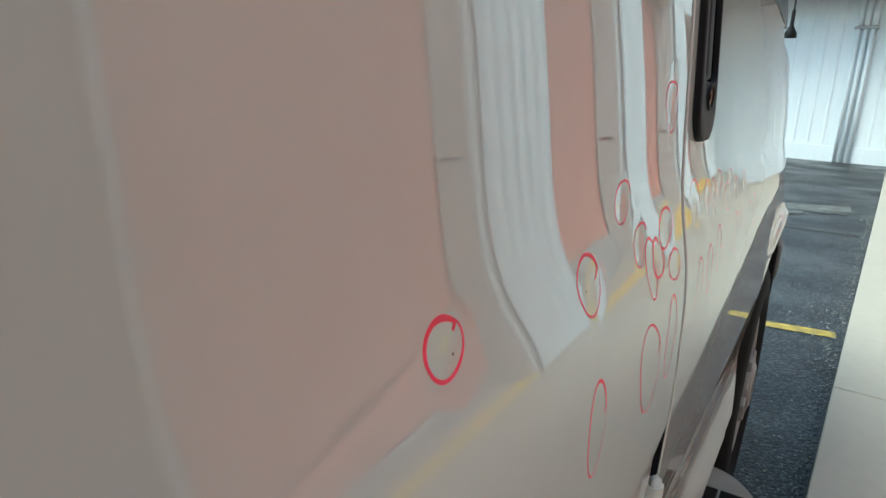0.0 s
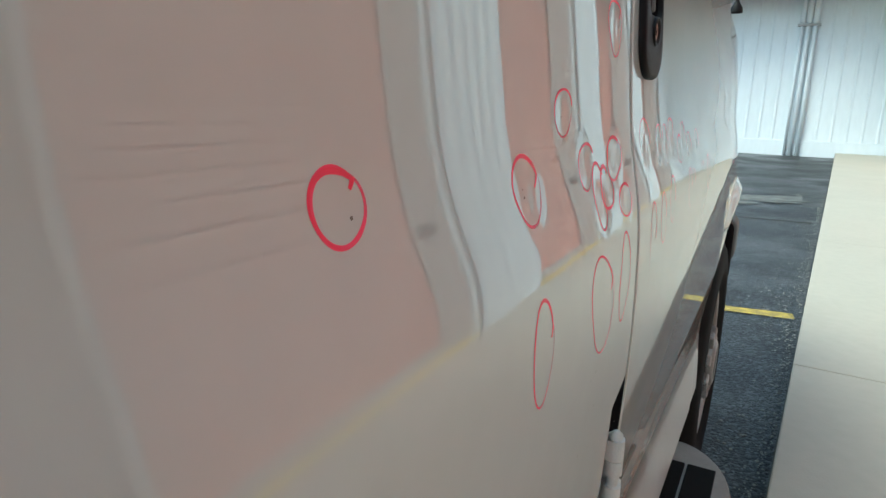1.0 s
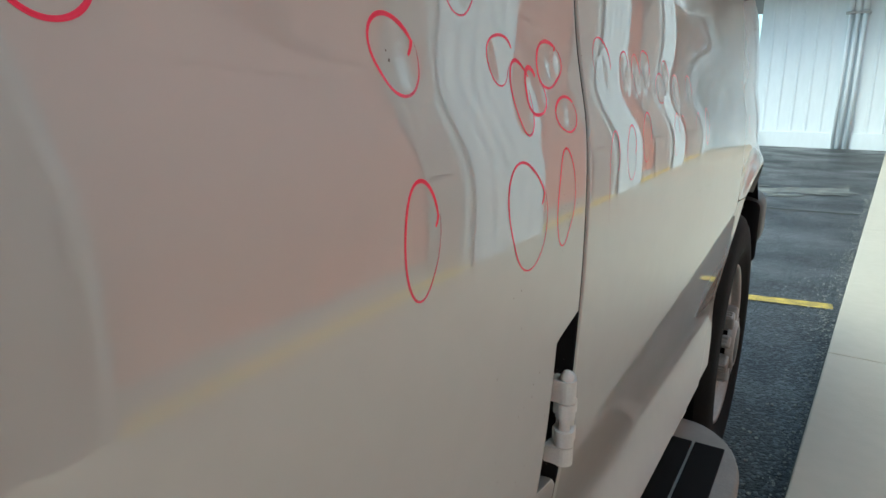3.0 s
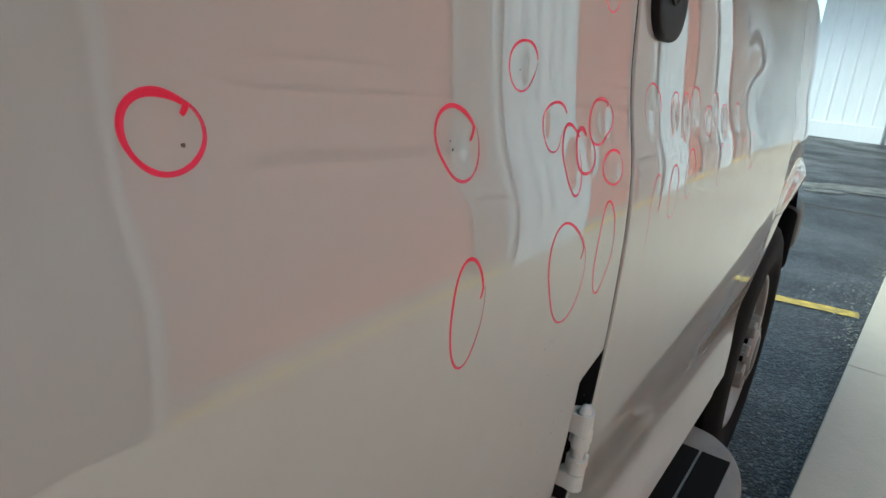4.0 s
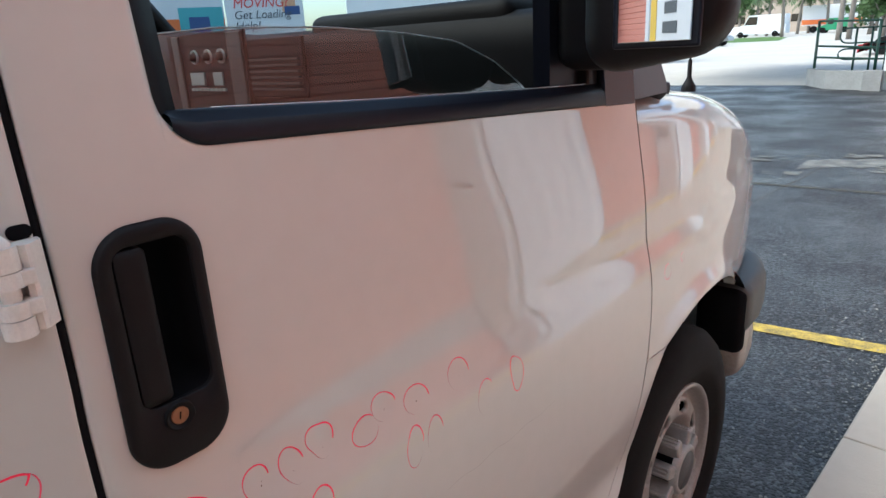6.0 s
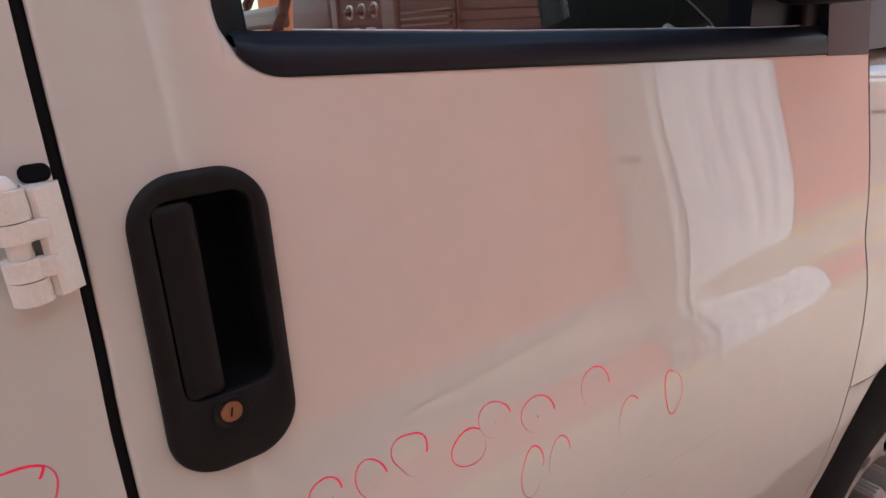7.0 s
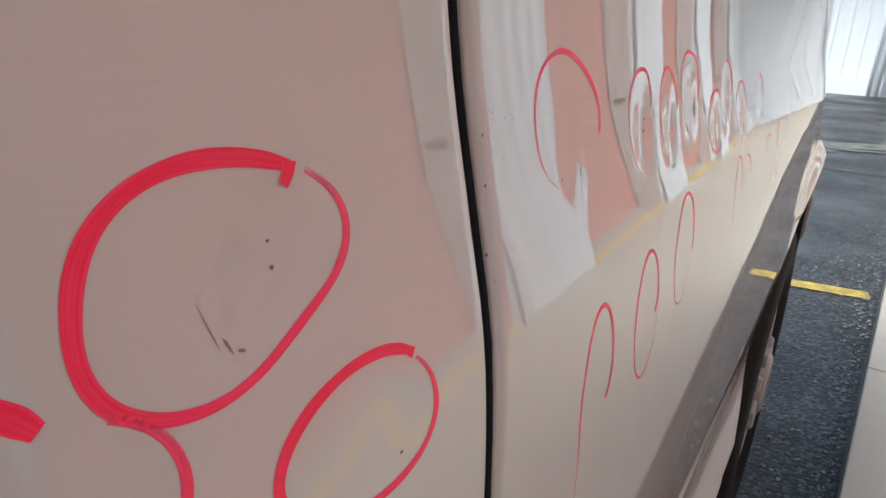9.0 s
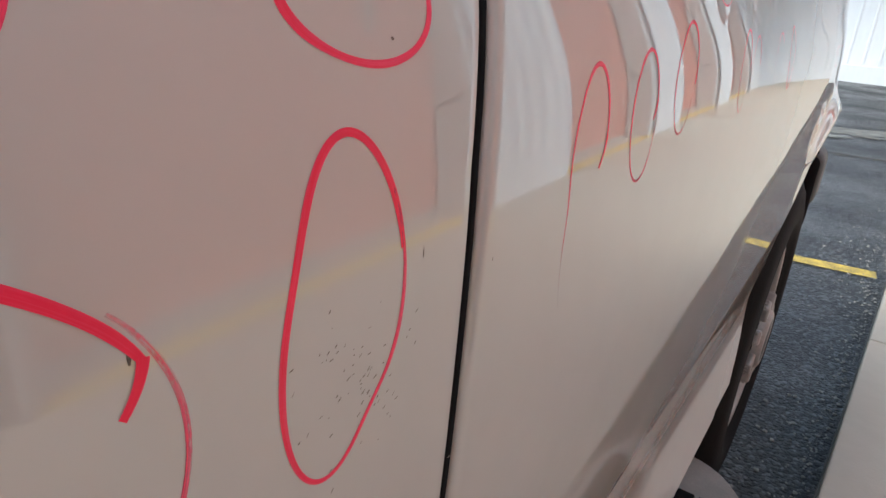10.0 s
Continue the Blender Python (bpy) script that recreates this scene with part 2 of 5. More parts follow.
def empty(name, m=Matrix.Identity(4)):
    ob = new(name)
    ob.matrix_world = m
    bpy.context.view_layer.update()
    return ob


def thing(ob, label, category, group="", kind=""):
    return tagged(ob, label, category, group, kind)


def box(bm, lo, hi, bevel=0.0, m=None, seg=2):
    lo, hi = Vector(lo), Vector(hi)
    r = bmesh.ops.create_cube(bm, size=1.0)
    vs = r["verts"]
    c, s = (lo + hi) / 2, hi - lo
    for v in vs:
        v.co = Vector((v.co.x * s.x, v.co.y * s.y, v.co.z * s.z)) + c
    if bevel:
        es = list({e for v in vs for e in v.link_edges})
        g = bmesh.ops.bevel(bm, geom=es, offset=bevel, segments=seg, affect="EDGES", profile=0.5)
        vs = list({v for f in g["faces"] for v in f.verts} | {v for v in vs if v.is_valid})
    if m is not None:
        bmesh.ops.transform(bm, matrix=m, verts=vs)
    return vs


def boxed(name, lo, hi, material, parent=None, bevel=0.0, label="", m=None, smooth=False):
    bm = bmesh.new()
    box(bm, lo, hi, bevel, m)
    return part(name, bm, material, parent, label, smooth)


def tube(bm, pts, radius, seg=10, caps=True):
    """A round bar along the points; radius a number or one for each point."""
    pts = [Vector(p) for p in pts]
    rings = []
    for i, p in enumerate(pts):
        d = (pts[min(i + 1, len(pts) - 1)] - pts[max(i - 1, 0)]).normalized()
        a = d.cross(Vector((0, 0, 1)) if abs(d.z) < 0.9 else Vector((1, 0, 0))).normalized()
        b = d.cross(a)
        r = radius[i] if isinstance(radius, (list, tuple)) else radius
        rings.append([bm.verts.new(p + a * (r * math.cos(k * math.tau / seg)) + b * (r * math.sin(k * math.tau / seg))) for k in range(seg)])
    for r0, r1 in zip(rings, rings[1:]):
        for k in range(seg):
            bm.faces.new((r0[k], r0[(k + 1) % seg], r1[(k + 1) % seg], r1[k]))
    if caps:
        bm.faces.new(rings[0][::-1])
        bm.faces.new(rings[-1])


def lathe(bm, profile, centre, axis, seg=48):
    """Turns (radius, along) pairs about an axis through centre."""
    axis = Vector(axis).normalized()
    a = axis.cross(Vector((0, 0, 1)) if abs(axis.z) < 0.9 else Vector((0, 1, 0))).normalized()
    b = axis.cross(a)
    c = Vector(centre)
    rings = [[bm.verts.new(c + axis * h + a * (r * math.cos(k * math.tau / seg)) + b * (r * math.sin(k * math.tau / seg))) for k in range(seg)] for r, h in profile]
    for r0, r1 in zip(rings, rings[1:]):
        for k in range(seg):
            bm.faces.new((r0[k], r0[(k + 1) % seg], r1[(k + 1) % seg], r1[k]))
    return rings


def sheet(bm, rows):
    """Joins rows of points into a grid."""
    vs = [[bm.verts.new(p) for p in row] for row in rows]
    for r0, r1 in zip(vs, vs[1:]):
        for k in range(len(r0) - 1):
            bm.faces.new((r0[k], r0[k + 1], r1[k + 1], r1[k]))
    return vs


def fix(bm, way=None):
    bmesh.ops.recalc_face_normals(bm, faces=bm.faces)
    if way is not None:
        if sum((f.normal.dot(Vector(way)) * f.calc_area()) for f in bm.faces) < 0:
            bmesh.ops.reverse_faces(bm, faces=bm.faces)


def interp(v, xs, ys):
    return float(np.interp(v, xs, ys))


# ---- the site: a walkway and a row of storage doors beside the van, turned a little against it ----
SITE = Matrix.Rotation(-math.atan(0.06), 4, "Z")
WALK_Z, KERB_U, FACADE_U = 0.12, 0.112, 1.60

bm = bmesh.new()
ring = [(-90, -60), (60, -60), (60, 17.9), (-90, 17.9)]
bm.faces.new([bm.verts.new((x, y, 0)) for x, y in ring])
fix(bm, (0, 0, 1))
ground = thing(part("ground", bm, ASPHALT), "dark damp asphalt with worn patches and stains", "asphalt", kind="structure")

# concrete slabs with a recessed joint between them
pavement = empty("pavement", SITE)
thing(pavement, "pale cream concrete walkway slabs along a kerb", "pavement", kind="structure")
JOINTS = [-12.0, -9.2, -6.4, -3.6, -0.8, 2.16, 5.0, 7.9, 10.8, 13.7, 16.6]
slabs = []
for v0, v1 in zip(JOINTS, JOINTS[1:]):
    s = boxed("slab", (KERB_U, v0 + 0.003, -0.05), (FACADE_U + 0.35, v1 - 0.003, WALK_Z), CONCRETE, None, 0.006)
    s.matrix_world = SITE
    s.parent = pavement
    s.matrix_parent_inverse = SITE.inverted()


# thin sheet, darker than the slabs, over their kerb side
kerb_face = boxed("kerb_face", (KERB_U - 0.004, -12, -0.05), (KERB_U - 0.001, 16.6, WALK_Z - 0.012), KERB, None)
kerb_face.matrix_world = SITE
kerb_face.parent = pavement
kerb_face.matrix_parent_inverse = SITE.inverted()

# ---- storage building ----
def site_part(name, bm, material, parent, label="", smooth=False):
    ob = part(name, bm, material, None, label, smooth)
    ob.matrix_world = SITE
    ob.parent = parent
    ob.matrix_parent_inverse = SITE.inverted()
    return ob


def site_box(name, lo, hi, material, parent, bevel=0.0, label=""):
    bm = bmesh.new()
    box(bm, lo, hi, bevel)
    return site_part(name, bm, material, parent, label)


facade = empty("storage_building", SITE)
thing(facade, "white corrugated storage building with salmon roll-up doors", "building", kind="structure")
PITCH = 3.80
COLUMNS = [(2.95 + PITCH * k, 4.33 + PITCH * k) for k in range(-4, 3)] + [(14.35, 16.3)]
RECESS, LINTEL, TOP = 0.27, 3.15, 7.0


def ribbed(bm, u, v0, v1, z0, z1, pitch=0.23, depth=0.045, flip=-1):
    """Ribbed metal sheet in the plane u, ribs towards flip."""
    pts, v = [], v0
    while v < v1 - 1e-6:
        for dv, d in ((0, 1), (0.46, 1), (0.60, 0), (0.84, 0)):
            w = v + dv * pitch
            if w < v1:
                pts.append((u + flip * depth * d, w))
        v += pitch
    pts.append((u, v1))
    sheet(bm, [[(a, b, z0) for a, b in pts], [(a, b, z1) for a, b in pts]])


for v0, v1 in COLUMNS:
    bm = bmesh.new()
    box(bm, (FACADE_U, v0, WALK_Z), (FACADE_U + RECESS, v1, LINTEL))
    ribbed(bm, FACADE_U - 0.004, v0 + 0.03, v1 - 0.03, WALK_Z + 0.002, LINTEL)
    fix(bm)
    # this one column is coloured dark where the person would be mirrored
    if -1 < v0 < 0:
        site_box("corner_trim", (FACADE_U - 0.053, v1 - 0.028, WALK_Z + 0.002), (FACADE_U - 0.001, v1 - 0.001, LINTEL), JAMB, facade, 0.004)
    site_part("wall_column", bm, SHADECOLUMN if -1 < v0 < 0 else WHITEWALL, facade)
# unseen upper wall, made this high to keep skylight off the van's side
bm = bmesh.new()
box(bm, (FACADE_U, -12, LINTEL), (FACADE_U + RECESS + 3.0, 16.3, TOP))
ribbed(bm, FACADE_U - 0.004, -12, 16.3, LINTEL + 0.002, TOP)
site_part("upper_wall", bm, WHITEWALL, facade)
for (a, v0), (v1, b) in zip(COLUMNS, COLUMNS[1:]):
    # the curtain of interlocking slats behind the reveal
    bm = bmesh.new()
    rows, z = [], WALK_Z + 0.06
    u = FACADE_U + RECESS
    while z < LINTEL:
        for dz, d in ((0.0, 0.0), (0.007, 0.009), (0.050, 0.011), (0.057, 0.0)):
            rows.append([(u - d, v0, z + dz), (u - d, v1, z + dz)])
        z += 0.06
    sheet(bm, rows)
    fix(bm, (-1, 0, 0))
    site_part("rollup_door", bm, ROLLUP, facade, "salmon slatted roll-up door")
    site_box("bottom_bar", (u - 0.03, v0, WALK_Z + 0.002), (u + 0.02, v1, WALK_Z + 0.062), JAMB, facade, 0.004)
    for va, vb in ((v0 + 0.001, v0 + 0.05), (v1 - 0.05, v1 - 0.001)):
        site_box("door_track", (FACADE_U + 0.01, va, WALK_Z), (u - 0.035, vb, LINTEL), JAMB, facade, 0.004)
    for va, vb in ((v0 + 0.051, v0 + 0.071), (v1 - 0.071, v1 - 0.051)):
        site_box("guide_lip", (u - 0.055, va, WALK_Z + 0.063), (u - 0.035, vb, LINTEL), JAMB, facade, 0.002)
    site_box("latch", (FACADE_U + 0.07, v1 - 0.062, 1.02), (u - 0.036, v1 - 0.0505, 1.05), BLACK, facade, 0.004)
    site_box("lock_plate", (FACADE_U + 0.10, v1 - 0.058, 0.70), (u - 0.060, v1 - 0.0505, 0.77), JAMB, facade, 0.004)
    site_box("yellow_threshold", (FACADE_U - 0.045, v0 - 0.02, WALK_Z), (FACADE_U + 0.075, v1 + 0.02, WALK_Z + 0.008), THRESHOLD, facade)


# ---- end wall with pipes, roof edge ----
end_wall = empty("end_wall", SITE)
thing(end_wall, "white ribbed metal end wall with low plinth band", "wall", kind="structure")
WALL_V, WALL_U0, WALL_U1 = 16.62, -2.70, 2.4
bm = bmesh.new()
box(bm, (WALL_U0, WALL_V, -0.05), (WALL_U1, WALL_V + 0.3, 3.72))
rows_lo, rows_hi = [], []
u = WALL_U0
while u < WALL_U1:
    for du, d in ((0, 0), (0.235, 0), (0.25, 0.011), (0.285, 0.011), (0.30, 0)):
        rows_lo.append((u + du, WALL_V - 0.004 - d, 0.36))
        rows_hi.append((u + du, WALL_V - 0.004 - d, 3.72))
    u += 0.30
sheet(bm, [rows_lo, rows_hi])
site_part("cladding", bm, WHITEWALL, end_wall)
site_box("plinth", (WALL_U0 - 0.01, WALL_V - 0.05, -0.05), (WALL_U1, WALL_V - 0.001, 0.355), WHITEWALL, end_wall, 0.008)
pipes = empty("wall_pipes", SITE)
thing(pipes, "three white painted conduits strapped to the wall", "pipe")
for k, (pu, pr, pz) in enumerate(((-0.93, 0.035, 3.6), (-0.80, 0.045, 3.7), (-0.66, 0.045, 3.7))):
    bm = bmesh.new()
    tube(bm, [(pu, WALL_V - 0.09, 0.0), (pu, WALL_V - 0.09, pz)], pr, 10)
    site_part("conduit", bm, WHITEWALL, pipes, smooth=True)
    bm = bmesh.new()
    tube(bm, [(pu, WALL_V - 0.09, 2.97), (pu, WALL_V - 0.09, pz)], pr + 0.022, 10)
    site_part("sleeve", bm, WHITEWALL, pipes, smooth=True)
site_box("strap", (-1.02, WALL_V - 0.15, 2.90), (-0.56, WALL_V - 0.001, 2.95), JAMB, pipes, 0.004)
roof_edge = empty("roof_edge", SITE)
thing(roof_edge, "cream and blue fascia with grey soffit", "roof edge", kind="structure")
site_box("fascia", (-9.0, WALL_V - 1.2, 3.65), (-0.45, WALL_V - 1.1, 5.1), CREAM, roof_edge, 0.01)
site_box("blue_stripe", (-9.0, WALL_V - 1.23, 3.52), (-0.45, WALL_V - 1.1, 3.67), BLUE, roof_edge, 0.004)
site_box("soffit", (-9.0, WALL_V - 1.1, 3.725), (2.4, WALL_V + 6, 3.78), SOFFIT, roof_edge)

# ---- paint on the asphalt ----
for nm, pts, mt, lab in (("yellow_line", [(-1.9, 2.87), (0.262, 3.16), (0.256, 3.26), (-1.9, 2.97)], YELLOW, "worn yellow parking line on dark asphalt"),
                         ):
    bm = bmesh.new()
    bm.faces.new([bm.verts.new((x, y, 0.004)) for x, y in pts])
    fix(bm, (0, 0, 1))
    thing(part(nm, bm, mt), lab, "road marking", kind="structure")

# a crack across the asphalt and a nearly worn-off old line
bm = bmesh.new()
rows = []
for k, u in enumerate(np.linspace(0, 1, 50)):
    x, y = -1.18 + .66 * u + .03 * noise.noise((u * 17, 0, 2)), 4.6 + 6.9 * u
    w = .006 + .006 * abs(noise.noise((u * 31, 5, 0)))
    rows.append([(x - w, y, .003), (x + w, y, .003)])
sheet(bm, rows)
fix(bm, (0, 0, 1))
thing(part("crack", bm, KERB), "narrow dark crack across the asphalt", "crack", kind="structure")
bm = bmesh.new()
sheet(bm, [[(x, 6.52 + .05 * x + side * (.04 + .02 * noise.noise((x * 9, side, 1))), .0035) for x in np.linspace(-1.9, .42, 60)] for side in (-1, 1)])
fix(bm, (0, 0, 1))
thing(part("old_line", bm, OLDLINE), "faint yellowish trace of an old parking line", "road marking", kind="structure")
# a ragged, half worn-off pale band
rnd = random.Random(5)
bm = bmesh.new()
edge = [[(x, 8.27 + .6 * x + side * (.25 + .10 * noise.noise((x * 6, side * 3.1, 0)) + .07 * noise.noise((x * 23, side, 4))), .004) for x in np.linspace(-1.12, .36, 60)] for side in (-1, 1)]
sheet(bm, edge)
for k in range(40):
    x, y, r = rnd.uniform(-1.7, .4), 0, rnd.uniform(.02, .09)
    y = 8.27 + .6 * x + rnd.choice((-1, 1)) * rnd.uniform(.30, .62)
    bm.faces.new([bm.verts.new((x + r * 1.7 * math.cos(a) * rnd.uniform(.6, 1.1), y + r * math.sin(a) * rnd.uniform(.6, 1.1), .0050 + .0002 * k)) for a in np.linspace(0, math.tau, 9)[:-1]])
fix(bm, (0, 0, 1))
thing(part("pale_line", bm, PALE), "worn pale painted band on dark asphalt", "road marking", kind="structure")

rnd = random.Random(11)
bm = bmesh.new()
for k in range(1600):
    v = rnd.uniform(0.8, 9.0)
    x, y = KERB_U + 0.06 * v - 0.015 - abs(rnd.gauss(0, (0.03 if k % 3 else 0.14) + 0.05 * max(0, math.sin(v * 2.3)))), v
    r = rnd.uniform(0.0014, 0.0045) * (0.7 if rnd.random() < 0.6 else 1.4)
    g = bmesh.ops.create_icosphere(bm, subdivisions=1, radius=r)
    for w in g["verts"]:
        w.co = Vector((w.co.x * rnd.uniform(.8, 1.5) + x, w.co.y * rnd.uniform(.8, 1.5) + y, w.co.z * 0.6 + r * 0.4))
thing(part("gravel", bm, GRIT), "loose pale grit along the foot of the kerb", "gravel", kind="stuff")
bm = bmesh.new()
for k in range(26):
    x, y = rnd.uniform(-2.6, 0.1), (rnd.uniform(3.6, 12) if k < 10 else rnd.gauss(12.2, 1.0))
    a, l = rnd.uniform(0, 3.1), rnd.uniform(.012, .03)
    d, e = Vector((math.cos(a), math.sin(a), 0)) * l, Vector((-math.sin(a), math.cos(a), 0)) * l * .5
    c = Vector((x, y, .006))
    top = [bm.verts.new(c + o + Vector((0, 0, rnd.uniform(0, .006)))) for o in (d + e, e - d, -d - e, d - e)]
    bm.faces.new(top)
thing(part("litter", bm, GRIT), "small white scraps of paper on the asphalt", "litter", kind="stuff")

# ---- poster on a wall column behind ----
poster = empty("wall_poster", SITE)
thing(poster, "white price poster with yellow strip and blue arc", "poster")
site_box("sheet", (FACADE_U - 0.060, -4.42, 0.9), (FACADE_U - 0.046, -3.40, 2.5), BANNER, poster)
site_box("yellow_strip", (FACADE_U - 0.064, -4.41, 0.9), (FACADE_U - 0.0605, -4.24, 2.5), mat("yellow_print", (.85, .55, .06), .6), poster)
site_box("blue_block", (FACADE_U - 0.064, -3.75, 0.92), (FACADE_U - 0.0605, -3.43, 1.35), BLUE, poster)
site_box("red_block", (FACADE_U - 0.064, -4.22, 0.92), (FACADE_U - 0.0605, -3.98, 1.12), REDTXT, poster)
for k, (z, w) in enumerate(((2.2, .5), (1.95, .38), (1.75, .42), (1.6, .3), (1.45, .36))):
    site_box("word_bar", (FACADE_U - 0.064, -3.88 - w / 2, z), (FACADE_U - 0.0605, -3.88 + w / 2, z + .09), GREYTXT, poster)


# ---- the van's skin ----
SKIN_Z = [.30, .44, .50, .535, .565, .60, .66, .72, .78, .85, .90, .93, .955, .97, 1.0, 1.025, 1.045, 1.07, 1.095, 1.125, 1.16, 1.25, 1.38, 1.5, 1.8, 2.1]
SKIN_LEAN = [.24, .24, .24, .22, .08, -.15, -.15, -.09, -.045, -.02, .01, .03, .04, .065, .145, .222, .215, .140, .096, .074, .072, .085, .095, .12, .16, .24]
_z = np.linspace(0.3, 2.1, 1801)
_l = np.convolve(np.pad(np.interp(_z, SKIN_Z, SKIN_LEAN), 10, mode="edge"), np.ones(21) / 21, "valid")
_x = -np.concatenate([[0], np.cumsum((_l[1:] + _l[:-1]) / 2 * 0.001)])
_x -= np.interp(0.95, _z, _x)
ARCH_Y, ARCH_Z, ARCH_R = 1.365, 0.415, 0.455
ARCH_FRONT = 0.82  # the arch is longer ahead of the wheel
WHEEL_Y, WHEEL_Z = 1.326, 0.375


def arch_back(z):
    """The rear edge of the wheel arch below the fender's joint."""
    return interp(z, [.455, .475, .51, .55, .62, .70, .76, .811], [.79, .89, .965, 1.012, 1.050, 1.082, 1.106, 1.141])


def skin(z, y):
    """How far out the right side of the body stands at that height and length."""
    x = interp(z, _z, _x)
    if y > 0.2 and z > 1.12:
        u = min(1.0, (z - 1.12) / 0.24)
        x -= 0.007 * (min(y, 1.05) - 0.2) * u * u * (3 - 2 * u)
    if y > 0.5 and 1.06 < z < 1.36:
        # shallow hollow above the shoulder, deepening towards the wing
        w, up = min(1.0, (y - 0.5) / 0.35), min(1.0, (z - 1.06) / 0.07)
        down = min(1.0, (1.36 - z) / 0.22)
        x += 0.0026 * w * w * (3 - 2 * w) * up * up * (3 - 2 * up) * down * down * (3 - 2 * down)
    if y > 1.06:
        x -= 0.017 * (min(y, 2.15) - 1.06)
    if y > 1.2:
        x -= 0.105 * ((min(y, 2.15) - 1.2) / 0.95) ** 2.2
    if y > 0.75:
        off = arch_back(z) - y if z < 0.811 and y < ARCH_Y else math.hypot((y - ARCH_Y) * (ARCH_FRONT if y > ARCH_Y else 1), z - ARCH_Z) - ARCH_R
        flare = interp(z, [.70, .78, .88], [.004, .012, .022]) if y > ARCH_Y else interp(z, [.70, .80, .87], [.0, .006, .020])
        x += flare * math.exp(-(off / 0.034) ** 2) * min(1, (y - 0.75) / 0.3)
    return x


def seam(z):
    return interp(z, [.44, .73, .83, .876, .922, .98, 1.0, 1.02, 1.034, 1.06, 1.08, 1.098, 1.12, 1.187, 1.23, 1.31, 1.41, 1.51, 1.95], [0.0, .0075, .0118, .0142, .0165, .020, .023, .0262, .0272, .0270, .0252, .0242, .0238, .0252, .0280, .0312, .0332, .0360, .039])


def door_front(z):
    return interp(z, [.47, .49, .515, .55, .60, .66, .74, .84, .92, 1.046, 1.2, 1.35], [.78, .84, .90, .955, 1.005, 1.028, 1.046, 1.058, 1.063, 1.066, 1.060, 1.052])


def belt(y):
    return 1.398 - 0.052 * (y - 0.19) / 0.9


def zs(lo, hi):
    """Heights for the rows of a panel: close together over the shoulder."""
    fine = [z for z in np.arange(0.93, 1.135, 0.0085)]
    mid = [z for z in np.arange(0.30, 0.93, 0.02)] + [z for z in np.arange(1.14, 2.1, 0.02)] + [.692, .698, .826, .832, .837, .842, .847, .852]
    return [lo] + [z for z in sorted(fine + mid) if lo + 0.004 < z < hi - 0.004] + [hi]


def turned_in(bm, depth=0.02, away=0.0012):
    """Folds the free edges of a panel inwards, with a small rounded corner."""
    edges = [e for e in bm.edges if e.is_boundary]
    for e in edges:
        e.smooth = False
    for dx in (away, depth):
        g = bmesh.ops.extrude_edge_only(bm, edges=edges)
        for v in (v for v in g["geom"] if isinstance(v, bmesh.types.BMVert)):
            v.co.x -= dx
        edges = [e for e in g["geom"] if isinstance(e, bmesh.types.BMEdge)]


def dents(y, z, spots):
    return sum(-d * math.exp(-((y - a) ** 2 + (z - b) ** 2) / (2 * s * s)) for a, b, s, d in spots)


def skin_panel(name, left, right, ys, lo, top, parent, spots=(), label="", pieces=(), hole=None, round_left=0.0, round_right=0.0, opening=None):
    """A panel of the skin between the lines left(z) and right(z), from lo up to top(y), with further pieces of
    (columns, bottom(y), top(y)) above it, all in one mesh. The ys are lengths at z 1.1."""
    bm = bmesh.new()
    l0, r0 = left(1.1), right(1.1)
    base = [z for z in zs(lo, min(top(y) for y in ys) - 0.012)]

    def at(y, z):
        reach = interp(z, [1.2, 1.38], [.30, .09])
        w = y + (left(z) - l0) * max(0, 1 - (y - l0) / reach) + (right(z) - r0) * max(0, 1 - (r0 - y) / reach)
        drop = 0.0
        for r, d in ((round_left, w - left(z)), (round_right, right(z) - w), (.0075, opening(w, z) if opening else 1.0)):
            if d < r:
                drop += r - math.sqrt(max(0.0, r * r - (r - d) ** 2))
        return (skin(z, w) + dents(w, z, spots) - drop, w, z)

    sheet(bm, [[at(y, z) for z in base + [base[-1] + (top(y) - base[-1]) * (1 - (1 - u) ** 2.2) for u in np.linspace(0, 1, 12)[1:]]] for y in ys])
    for cols, b0, t0, n in pieces:
        sheet(bm, [[at(y, z) for z in np.linspace(b0(y), t0(y), n)] for y in cols])
    bmesh.ops.remove_doubles(bm, verts=bm.verts, dist=0.0002)
    if hole is not None:
        bmesh.ops.delete(bm, geom=[f for f in bm.faces if hole(*f.calc_center_median()[1:])], context="FACES")
    fix(bm, (1, 0, 0))
    turned_in(bm)
    return part(name, bm, PAINT, parent, label, True)


van = empty("van", pose(-1.0, -0.4, 0))
thing(van, "white cargo van with red marker rings round its dents", "van")

# rear side door, hinged at the seam, with a dark window
WIN_Y, WIN_Z, WIN_R = -0.064, 1.412, 0.05


def door_edge(z):
    notch = interp(z, [.69, .698, .838, .852], [0, -.050, -.047, 0])
    return seam(z) - 0.0034 + (notch if 0.69 < z < 0.853 else 0)


